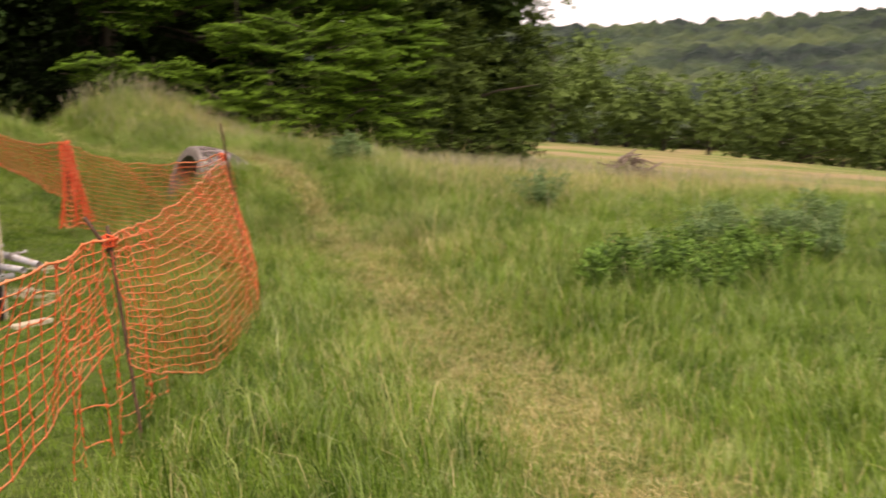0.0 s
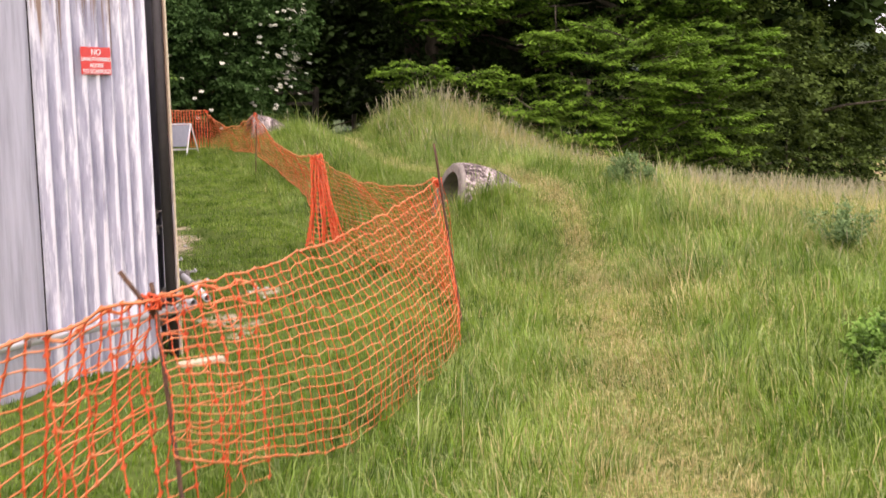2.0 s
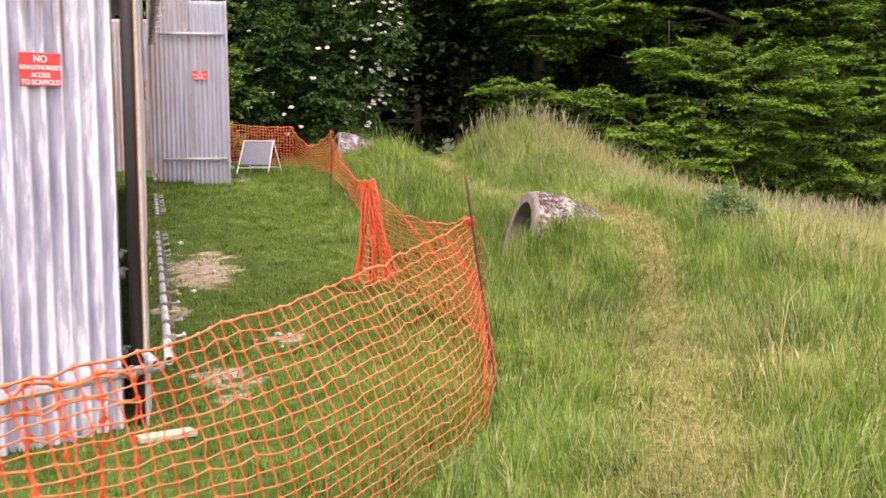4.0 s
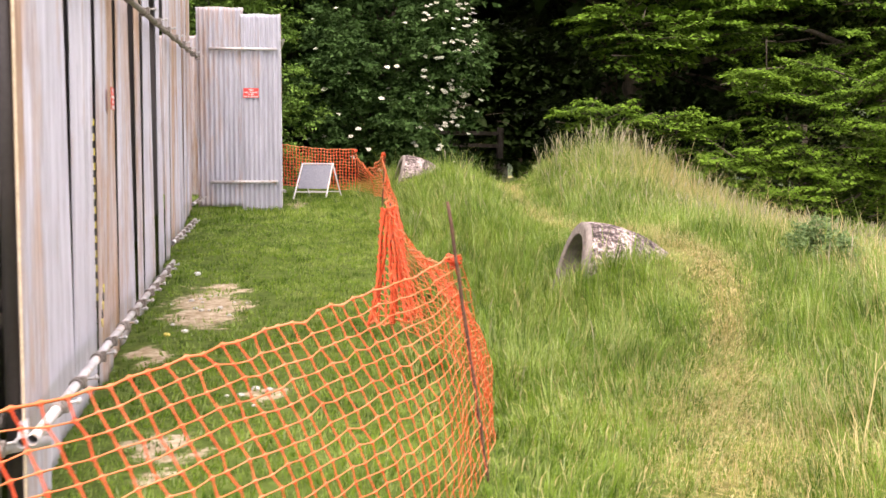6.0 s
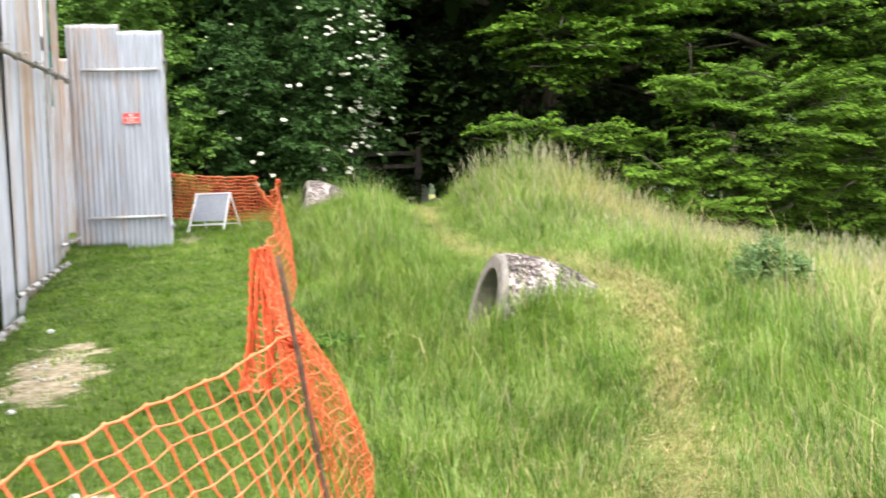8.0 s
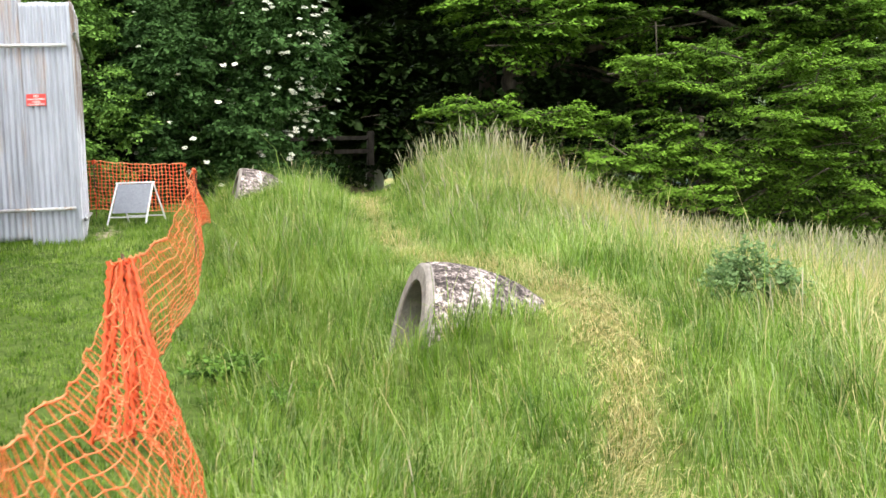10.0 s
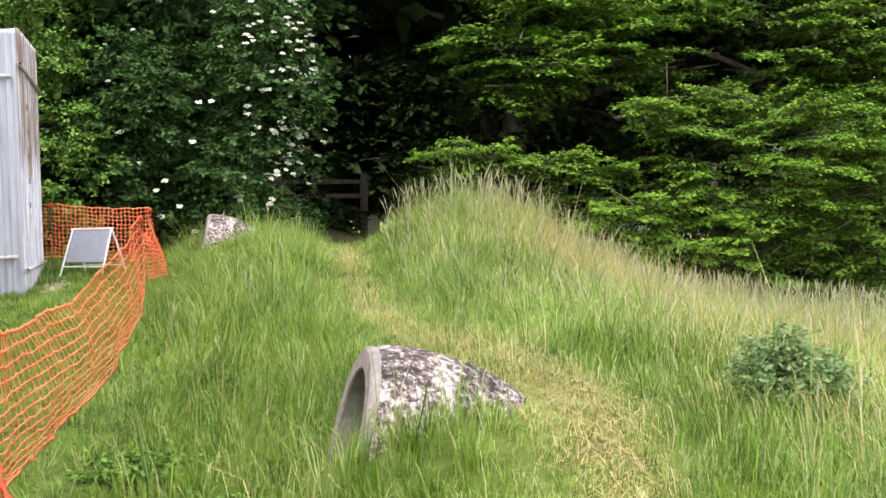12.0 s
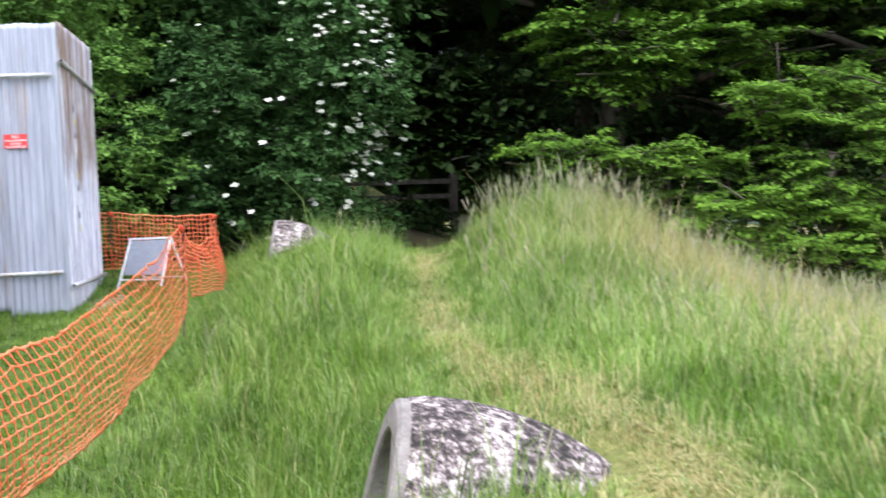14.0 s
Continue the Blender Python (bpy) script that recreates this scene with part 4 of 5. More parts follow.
def barrier():
    f = empty("barrier_fence", (-2.4, 0.2, gz(-2.4, 0.2)), "sagging orange plastic barrier netting strung between bars", "fence")
    pts = {
        "z": ((-8.3, -8.2), 0.3, 0.3), "a": ((-6.5, -5.35), 0.3, 0.3),
        "b": ((-4.93, -3.6), 0.25, 0.2), "c": ((-2.49, 0.2), 0.39, 0.38),
        "d": ((-2.3, 4.6), 0.43, 0.42), "e": ((-1.64, 11.45), 0.9, 0.88),
        "g": ((-1.58, 17.0), 0.98, 0.98), "h": ((-2.95, 17.2), 1.08, 1.08), "i": ((-6.0, 17.6), 1.15, 1.15)}

    def top(k, dz=0.0):
        (x, y), z, _ = pts[k]
        return (x, y, z + dz)

    def bot(k, h=0.98):
        (x, y), z, _ = pts[k]
        if k == "c":
            x, y = x + 0.13, y + 0.1
        return (x, y, max(z - h, gz(x, y) + 0.01))

    net_span(f, (top("z"), top("a")), (bot("z"), bot("a")), 33, (0.05, 0.0, 0.06), 0.015, 1, 12, 1.0, 1.3)
    net_span(f, (top("a"), top("b")), (bot("a"), bot("b", 0.5)), 26, (0.06, 0.16, -0.12), 0.025, 2, 13, 1.0, 1.25, fine=True)
    net_span(f, (top("b"), top("c")), (bot("b", 0.6), bot("c")), 50, (0.09, 0.34, 0.3), 0.015, 3, 18, fine=True)
    # loose torn strips hanging round the bar
    net_span(f, ((-5.3, -4.01, 0.2), (-4.42, -2.82, 0.16)), ((-5.3, -4.01, -0.7), (-4.42, -2.82, -0.7)), 9, (-0.05, 0.0, 0.05), 0.03, 10, 12, 1.0, 1.3, (0.0, 1.0), True)
    net_span(f, (top("c"), top("d")), (bot("c"), bot("d")), 50, (0.16, 0.02, 0.34), 0.03, 4, 18, fine=True)
    net_span(f, (top("d"), top("e")), (bot("d", 0.7), bot("e", 0.7)), 72, (0.22, 0.06, 0.18), 0.02, 5, 13, 1.5, 1.5)
    net_span(f, (top("e"), top("g")), (bot("e", 0.62), bot("g", 0.75)), 58, (0.28, 0.05, 0.2), 0.03, 6, 13, 1.3, 1.4)
    net_span(f, (top("g"), top("h")), (bot("g", 0.75), bot("h", 0.75)), 24, (0.03, 0.0, -0.05), 0.02, 7)
    net_span(f, (top("h"), top("i")), (bot("h", 0.75), bot("i", 0.75)), 48, (0.05, 0.0, -0.06), 0.02, 8)
    net_span(f, ((-2.36, 4.56, 0.43), (-2.26, 4.63, 0.43)), ((-2.52, 4.38, -0.5), (-2.06, 4.6, -0.5)), 20, (0.02, 0.0, 0.06), 0.04, 9, 16, 1.0, 1.8)
    lean = {"z": (0, 0, 0.1), "a": (0.02, 0, 0.08), "b": (0.0, 0.0, 0.05), "c": (-0.04, -0.06, 0.26), "d": (0, 0, 0.04), "e": (0.02, 0, 0.02), "g": (0, 0, 0.02), "h": (0, 0, 0.03), "i": (0, 0, 0.03)}
    for k, (dx, dy, dz) in lean.items():
        (x, y), z, _ = pts[k]
        bx = x - dx * 2 + (0.1 if k in "bc" else 0.0)
        p = bar_post((bx, y, gz(bx, y)), (x + dx, y + dy, z + dz), "thin rusty steel bar holding the orange netting")
        knot(p, (x, y, z - 0.02), 0.035, 6, ord(k))
    x, y = -5.02, -3.56
    p = bpy.data.objects["fence_post.002"]
    bm = bmesh.new()
    tube(bm, [Vector((-4.9, -3.58, 0.14)) - p.location, Vector((-5.04, -3.63, 0.35)) - p.location], 0.009, 8)
    part("short_bar", bm, M_REBAR, p, "short crossing bar")


barrier()

# ---- concrete culvert heads ----


def culvert(at, rz, s=1.0, label=""):
    """A half-buried cone of lichened concrete: upright ring face with an arched recess, body tapering back into the bank."""
    c = empty("culvert_head", at, label, "concrete cone", "concrete culvert heads")
    c.rotation_euler = (0, 0, radians(rz))
    c.scale = (s, s, s)
    rnd = random.Random(2)
    bm = bmesh.new()
    n, m = 28, 16
    rings = []
    for i in range(m + 1):
        t = i / m
        r = 0.5 * (1 - 0.74 * t ** 1.9)
        x = 0.95 * t
        zc = 0.0
        ring = []
        for k in range(n + 1):
            a = math.pi * (k / n) * 1.3 - 0.15 * math.pi
            j = 1 + 0.022 * noise.noise((3 * math.cos(a), 3 * math.sin(a), 4 * t)) + 0.012 * noise.noise((9 * math.cos(a), 9 * math.sin(a), 11 * t))
            ring.append(bm.verts.new((x + 0.27 * r * math.sin(a), r * math.cos(a) * j, zc + r * math.sin(a) * j)))
        rings.append(ring)
    for a, b in zip(rings, rings[1:]):
        for k in range(n):
            bm.faces.new((a[k], b[k], b[k + 1], a[k + 1])).smooth = True
    bm.faces.new(rings[-1])
    part("cone", bm, M_LICHEN, c, "lichen-spotted rough concrete cone")
    bm = bmesh.new()
    prof = ((0.497, 0.004), (0.5, -0.035), (0.485, -0.05), (0.395, -0.05), (0.385, -0.04), (0.385, 0.3))
    rings = []
    for r, x in prof:
        rings.append([bm.verts.new((x + 0.27 * r * math.sin(a), r * math.cos(a), r * math.sin(a))) for a in (math.pi * 1.3 * k / n - 0.15 * math.pi for k in range(n + 1))])
    for a, b in zip(rings, rings[1:]):
        for k in range(n):
            bm.faces.new((a[k], a[k + 1], b[k + 1], b[k]))
    part("ring_face", bm, M_CONC, c, "smooth grey concrete ring")
    bm = bmesh.new()
    vs = [bm.verts.new((0.2 + 0.105 * math.sin(a), 0.39 * math.cos(a), 0.39 * math.sin(a))) for a in (2 * math.pi * k / 40 for k in range(40))]
    bm.faces.new(vs)
    bmesh.ops.solidify(bm, geom=bm.faces[:], thickness=0.03)
    part("infill", bm, M_DARKWATER, c, "slate-grey recessed infill")
    return c


culvert((-0.55, 5.3, -0.24), -2, 1.0, "lichened concrete cone with ringed opening, half buried")
culvert((-0.86, 16.25, 0.45), 0, 0.85, "lichened concrete cone in the far bank")


def a_board():
    s = empty("a_frame_board", (-2.33, 16.05, gz(-2.3, 16.0)), "grey folding A-frame sign board seen from behind", "sign board")
    s.rotation_euler = (0, 0, radians(-34))
    H, W = 0.62, 0.62
    for y0, nm in ((-0.28, "front"), (0.28, "back")):
        for sx in (-1, 1):
            bm = bmesh.new()
            a, b = Vector((sx * (W / 2 + 0.02), y0, 0)), Vector((sx * W / 2, 0, H))
            m = (b - a).to_track_quat("Z", "Y").to_matrix().to_4x4()
            box(bm, (0.022, 0.022, (b - a).length), Matrix.Translation((a + b) / 2) @ m, 0.003)
            part("leg", bm, M_WHITE, s)
        bm = bmesh.new()
        box(bm, (W, 0.018, 0.018), Matrix.Translation((0, y0 * 0.8, H * 0.2)), 0.002)
        part("crossbar", bm, M_WHITE, s)
    for y0 in (-0.155,):
        bm = bmesh.new()
        tilt = math.degrees(math.atan2(0.28, H)) * (-1 if y0 < 0 else 1)
        box(bm, (W - 0.03, 0.008, 0.46), Matrix.Translation((0, y0 * 0.62, H * 0.63)) @ pose(0, 0, 0, tilt, 0, 0), 0.002)
        part("panel", bm, M_BOARD, s)
    bm = bmesh.new()
    box(bm, (W + 0.05, 0.03, 0.025), Matrix.Translation((0, 0, H)), 0.004)
    part("top_bar", bm, M_WHITE, s)


a_board()


def stone(at, r, mat, label, seed):
    bm = bmesh.new()
    bmesh.ops.create_icosphere(bm, subdivisions=2, radius=r)
    for v in bm.verts:
        v.co *= 1 + 0.35 * noise.noise(v.co * (2.2 / r) + Vector((seed, 0, 0)))
        v.co.z *= 0.6
    ob = obj("stone", bm, mat)
    ob.location = (at[0], at[1], gz(*at) + r * 0.3)
    tagged(ob, label, "stone", "loose stones")


stone((-4.02, 7.42), 0.04, M_WHITE, "small white stone by the hoarding foot", 1)
stone((-4.12, 4.42), 0.03, M_YELLOW, "small yellow-painted stone by the hoarding foot", 2)
stone((-3.98, 4.5), 0.03, M_WHITE, "small white stone by the hoarding foot", 3)
for i in range(14):
    rs = random.Random(40 + i)
    stone((-3.8 + rs.gauss(0, 0.2), 5.7 + rs.gauss(0, 0.5)), rs.uniform(0.012, 0.03), M_STONE, "pale chalk pebble on the bare patch", 10 + i)
for i in range(5):
    rs = random.Random(80 + i)
    stone((-3.4 + rs.gauss(0, 0.1), 2.35 + rs.gauss(0, 0.12)), rs.uniform(0.015, 0.035), M_STONE, "pale chalk pebble on the bare patch", 30 + i)

# ---- trees ----


def leaves(rng, o, d, L, W, count, size, flat=0.35):
    """Leaves along flat sprays: origins o, directions d (k x 3). Returns corner points of kite-shaped leaves."""
    k = len(o)
    idx = np.repeat(np.arange(k), count)
    n = len(idx)
    s = rng.random(n) ** 0.8
    up = np.array([0, 0, 1.0])
    side = np.cross(d, up)
    side /= np.linalg.norm(side, axis=1)[:, None] + 1e-6
    p = o[idx] + d[idx] * (s * L)[:, None] * rng.uniform(0.7, 1.2, n)[:, None]
    p += side[idx] * (rng.uniform(-1, 1, n) * W * (1.1 - 0.8 * s))[:, None]
    p[:, 2] += rng.normal(0, 0.03 * L + 0.005, n) - 0.18 * L * s ** 2
    nr = up + rng.normal(0, flat, (n, 3)) + 0.25 * d[idx]
    nr /= np.linalg.norm(nr, axis=1)[:, None]
    ax = d[idx] + rng.normal(0, 0.7, (n, 3))
    ax -= nr * (ax * nr).sum(1)[:, None]
    ax /= np.linalg.norm(ax, axis=1)[:, None] + 1e-6
    bx = np.cross(nr, ax)
    sz = (size * rng.uniform(0.6, 1.3, n))[:, None]
    P = np.empty((n, 4, 3))
    P[:, 0] = p
    P[:, 1] = p + ax * sz * 0.5 + bx * sz * 0.32
    P[:, 2] = p + ax * sz - nr * sz * 0.12
    P[:, 3] = p + ax * sz * 0.5 - bx * sz * 0.32
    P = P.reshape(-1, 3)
    return np.concatenate((P, np.repeat(s * s, 4)[:, None]), 1)


def crown_points(rng, lobes, sprays, L, W, count, size, flat=0.35, droop=-0.1, shell=0.55):
    """Sprays over the outer part of ellipsoid lobes (cx, cy, cz, rx, ry, rz)."""
    out = []
    vol = np.array([lb[3] * lb[5] + lb[4] * lb[5] for lb in lobes])
    for lb, share in zip(lobes, vol / vol.sum()):
        k = max(3, int(sprays * share))
        v = rng.normal(0, 1, (k, 3))
        v /= np.linalg.norm(v, axis=1)[:, None]
        r = (shell + (1 - shell) * rng.random(k)) * (1 + 0.12 * np.sin(v[:, 0] * 7 + v[:, 2] * 5))
        o = np.array(lb[:3]) + v * r[:, None] * np.array(lb[3:6])
        d = v * np.array([1, 1, 0.35]) + rng.normal(0, 0.25, (k, 3))
        d[:, 2] += droop
        d /= np.linalg.norm(d, axis=1)[:, None]
        out.append(leaves(rng, o - d * L * 0.5, d, L, W, count, size, flat))
    return np.concatenate(out)


def boughs(rng, lobes, count, reach, leaf, twigs=13, per_twig=9, droop=-0.12, spread=0.42):
    """Layered beech boughs: each a long flat fan of side twigs set with leaves, thinning to its tip.
    Returns leaf corners with a tone along the bough, and the lines of the stems."""
    out, stems = [], []
    vol = np.array([lb[3] * lb[5] + lb[4] * lb[5] for lb in lobes])
    for lb, share in zip(lobes, vol / vol.sum()):
        for _ in range(max(4, int(count * share))):
            v = rng.normal(0, 1, 3)
            v[1] = -abs(v[1]) if rng.random() < 0.8 else v[1]
            v /= np.linalg.norm(v)
            tip = np.array(lb[:3]) + v * np.array(lb[3:6]) * rng.uniform(0.72, 1.12)
            d = np.array([v[0], v[1], 0.25 * v[2] + 0.08 + 0.2 * max(v[0], 0)]) + np.append(rng.normal(0, 0.22, 2), rng.normal(0, 0.08))
            d /= np.linalg.norm(d)
            L = reach * rng.uniform(0.65, 1.3)
            base = tip - d * L
            side = np.cross(d, [0, 0, 1.0])
            side /= np.linalg.norm(side)
            side[2] += rng.normal(0, 0.16)
            t = np.linspace(0, 1, 6)
            line = base + d * (L * t)[:, None]
            line[:, 2] += droop * L * (t ** 2 - 0.35)
            stems.append(line)
            s = np.repeat(np.linspace(0.12, 1.0, twigs) + rng.normal(0, 0.02, twigs), 2)
            sg = np.tile((-1.0, 1.0), twigs)
            wid = spread * L * (1.06 - 0.85 * s) * rng.uniform(0.7, 1.2, len(s))
            o = base + d * (L * s)[:, None]
            o[:, 2] += droop * L * (s ** 2 - 0.35)
            dd = d[None, :] * 0.75 + side[None, :] * sg[:, None] * 0.8
            dd /= np.linalg.norm(dd, axis=1)[:, None]
            u = np.tile(np.linspace(0.12, 1.0, per_twig), len(s))
            k = np.repeat(np.arange(len(s)), per_twig)
            n = len(k)
            p = o[k] + dd[k] * (wid[k] * u)[:, None] + rng.normal(0, 0.02, (n, 3))
            p[:, 2] -= 0.14 * wid[k] * u ** 2 - rng.normal(0, 0.015, n)
            nr = np.array([0, 0, 1.0]) + rng.normal(0, 0.26, (n, 3)) + 0.25 * dd[k]
            nr /= np.linalg.norm(nr, axis=1)[:, None]
            ax = dd[k] + rng.normal(0, 0.5, (n, 3))
            ax -= nr * (ax * nr).sum(1)[:, None]
            ax /= np.linalg.norm(ax, axis=1)[:, None] + 1e-6
            bx = np.cross(nr, ax)
            sz = (leaf * rng.uniform(0.6, 1.25, n))[:, None]
            P = np.empty((n, 4, 3))
            P[:, 0] = p
            P[:, 1] = p + ax * sz * 0.5 + bx * sz * 0.33
            P[:, 2] = p + ax * sz - nr * sz * 0.12
            P[:, 3] = p + ax * sz * 0.5 - bx * sz * 0.33
            # Painted shading: dark at the root of bough and twig, light at the ends.
            tip_light = 0.5 * s[k] ** 2 + 0.5 * u ** 2
            out.append(np.concatenate((P.reshape(-1, 3), np.repeat(tip_light, 4)[:, None]), 1))
    return np.concatenate(out), stems


def beech(base, height, r, lobes, mat, label, seed, count, reach, leaf, spread=0.42, upper=None, lean=(0, 0), twigs=13, per_twig=9):
    x, y = base
    z = gz(x, y)
    t = empty("beech_tree", (x, y, z), label, "tree", "woodland trees")
    rng = np.random.default_rng(seed)
    trunk(t, (x, y, z), height, r, 8, seed, lean)
    P, stems = boughs(rng, lobes, count, reach, leaf, twigs, per_twig, spread=spread)
    foliage(t, "crown", P, mat)
    bm = bmesh.new()
    for line in stems:
        tube(bm, [Vector(q) - t.location for q in line], [0.018 * (1 - 0.17 * i) for i in range(6)], 4, False)
    tagged(part("bough_wood", bm, M_BARK, t), kind="stuff")
    # Coarse crown, mostly out of view, added to shade the boughs and ground below.
    if upper:
        lb, k = upper
        foliage(t, "upper_crown", crown_points(rng, lb, k, 1.4, 0.9, 30, 0.24, 0.5, 0.0, 0.5), mat)
    return t


def lumps(seed, lobes, count, r):
    """Small lobes set over the outside of large ones, for an uneven bush with dark gaps."""
    rng = np.random.default_rng(seed)
    out = []
    for lb in lobes:
        for _ in range(count):
            v = rng.normal(0, 1, 3)
            v[1] = -abs(v[1])
            v /= np.linalg.norm(v)
            q = r * rng.uniform(0.7, 1.35)
            c = np.array(lb[:3]) + v * (np.array(lb[3:6]) - 0.6 * q)
            out.append((c[0], c[1], c[2], q, q, q * 0.8))
    return out


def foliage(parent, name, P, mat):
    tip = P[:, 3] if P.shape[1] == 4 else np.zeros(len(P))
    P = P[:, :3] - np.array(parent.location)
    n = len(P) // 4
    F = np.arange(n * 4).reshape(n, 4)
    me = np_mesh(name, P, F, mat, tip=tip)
    ob = new(name, me)
    ob.parent = parent
    return ob


def trunk(parent, base, height, r, limbs, seed, lean=(0, 0)):
    rnd = random.Random(seed)
    bm = bmesh.new()
    b = Vector(base) - parent.location
    pts, rad = [], []
    for i in range(9):
        t = i / 8
        pts.append(b + Vector((lean[0] * t + 0.06 * rnd.uniform(-1, 1), lean[1] * t + 0.06 * rnd.uniform(-1, 1), height * t - 0.1)))
        rad.append(r * (1.35 if i == 0 else 1) * (1 - 0.75 * t) + 0.015)
    tube(bm, pts, rad, 10)
    for i in range(limbs):
        t = rnd.uniform(0.18, 0.9)
        a = rnd.uniform(0, 6.28)
        p0 = pts[min(8, int(t * 8))]
        L = rnd.uniform(0.25, 0.45) * height
        q = [p0 + Vector((math.cos(a) * L * s, math.sin(a) * L * s, L * (0.45 * s - 0.2 * s * s))) + Vector((rnd.uniform(-.1, .1), rnd.uniform(-.1, .1), 0)) * s for s in (0, 0.35, 0.7, 1)]
        r0 = r * (1 - 0.7 * t) * 0.55
        tube(bm, q, [r0, r0 * 0.7, r0 * 0.4, 0.012], 7)
    return part("trunk", bm, M_BARK, parent)


def tree(name, base, height, r, lobes, mat, label, seed, sprays=700, count=34, size=0.075, L=0.7, W=0.28, limbs=10, upper=None, flat=0.35, droop=-0.1, shell=0.55, group="woodland trees", lean=(0, 0), big=0.16):
    x, y = base
    z = gz(x, y)
    t = empty(name, (x, y, z), label, "tree", group)
    rng = np.random.default_rng(seed)
    trunk(t, (x, y, z), height, r, limbs, seed, lean)
    P = crown_points(rng, lobes, sprays, L, W, count, size, flat, droop, shell)
    foliage(t, "crown", P, mat)
    # Coarse canopy added above, mostly unseen, to keep sky light off the wood.
    if upper:
        lb, k = upper
        Q = crown_points(rng, lb, k, 1.4, 0.9, 26 if big > 0.2 else 44, big, 0.5, 0.0, 0.5)
        foliage(t, "upper_crown", Q, mat)
    return t


def woods():
    # bright beech with layered sprays by the mound
    beech((9.6, 21.9), 2.9, 0.14,
          [(10.2, 20.6, 1.6, 2.9, 1.9, 1.8), (7.0, 20.6, 0.9, 1.9, 1.4, 1.0), (12.4, 20.8, 0.6, 1.9, 1.6, 1.8), (9.0, 20.4, 0.0, 3.2, 1.4, 0.9), (7.7, 20.4, 2.6, 1.0, 1.0, 0.6), (4.1, 20.5, 1.85, 1.5, 1.1, 0.4), (5.6, 20.6, 1.6, 1.2, 1.0, 0.5)],
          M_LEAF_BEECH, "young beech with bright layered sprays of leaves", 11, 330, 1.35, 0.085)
    beech((7.0, 27.0), 15.0, 0.35,
          [(6.4, 23.0, 4.7, 3.0, 1.8, 1.6), (5.6, 22.2, 4.0, 1.9, 1.2, 1.2), (11.5, 24.2, 4.6, 4.0, 2.2, 2.6), (14, 23.5, 2.6, 2.6, 2.0, 2.6)],
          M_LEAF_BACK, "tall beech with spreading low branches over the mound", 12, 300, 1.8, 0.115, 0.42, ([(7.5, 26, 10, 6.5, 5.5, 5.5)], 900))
    tree("elder_bush", (-0.4, 21.0), 5.0, 0.12,
         lumps(5, [(-0.6, 20.4, 2.6, 2.0, 1.4, 2.4), (0.3, 20.2, 3.2, 1.0, 1.1, 1.7), (-1.8, 20.6, 2.2, 1.4, 1.2, 1.9), (-0.1, 20.2, 1.6, 0.9, 0.9, 1.2)], 13, 0.5),
         M_LEAF_ELDER, "elder in flower with flat cream flower heads", 13, 1500, 46, 0.092, 0.5, 0.26, 12, ([(-0.6, 22.0, 6.2, 3.0, 2.2, 2.6)], 250), 0.55, -0.15, 0.6)
    hedge_lobes = [(-3.4, 19.9, 2.0, 1.5, 1.2, 2.0), (-5.2, 20.2, 2.4, 1.8, 1.3, 2.4), (-3.6, 20.6, 4.2, 1.6, 1.4, 1.6), (-7.5, 20.8, 3.0, 2.2, 1.6, 3.0)]
    tree("hazel_bush", (-4.4, 21.4), 5.0, 0.12, lumps(6, hedge_lobes, 12, 0.55), M_LEAF_HEDGE, "light green hazel bush behind the hoarding", 14, 1600, 44, 0.072, 0.45, 0.25, 12, ([(-5.0, 22.4, 6.0, 3.4, 2.4, 3.0)], 260), 0.6, -0.05, 0.6)
    # low growth where the path leaves the grass
    for i, (x, y, q) in enumerate(((0.85, 20.1, 0.5), (0.2, 19.9, 0.45), (1.0, 22.6, 0.6), (0.3, 24.0, 0.8))):
        z = gz(x, y)
        tree("low_bush", (x, y), 0.5, 0.02, [(x, y, z + 0.35, q, 0.4, 0.42), (x - 0.3, y + 0.2, z + 0.5, q * 0.7, 0.4, 0.4)], M_LEAF_ELDER, "low dark nettles and ivy at the wood edge", 130 + i, 70, 26, 0.09, 0.4, 0.2, 4, None, 0.55, -0.1, 0.3, "understorey")
    # Near-black bushes added to stand in for the shade below the fence rails.
    for i, (x, y) in enumerate(((-0.4, 26.8), (0.4, 27.1), (1.2, 26.9), (2.0, 27.2), (2.7, 27.0), (4.2, 27.1))):
        z = gz(x, y)
        tree("low_bush", (x, y), 0.6, 0.02, [(x, y, z + 0.3, 0.6, 0.4, 0.42)], M_LEAF_DARK, "low near-black bushes added for the dark below the old fence rails", 140 + i, 50, 26, 0.1, 0.4, 0.2, 4, None, 0.55, -0.1, 0.3, "understorey")
    # dark wood behind
    spots = ((-0.2, 25.6, 12), (6.8, 28.6, 13), (-2.5, 27.0, 12), (-8.0, 27.5, 13), (13.0, 28.5, 14), (-6.0, 37.0, 15), (15.5, 37.0, 15), (20.0, 30.0, 14), (-13.0, 25.0, 13), (3.5, 46.0, 16), (-3.5, 46.0, 16), (11.0, 46.0, 16), (-11, 45.0, 16), (18.5, 45.0, 16), (7.0, 47.5, 17), (0.3, 47.5, 17))
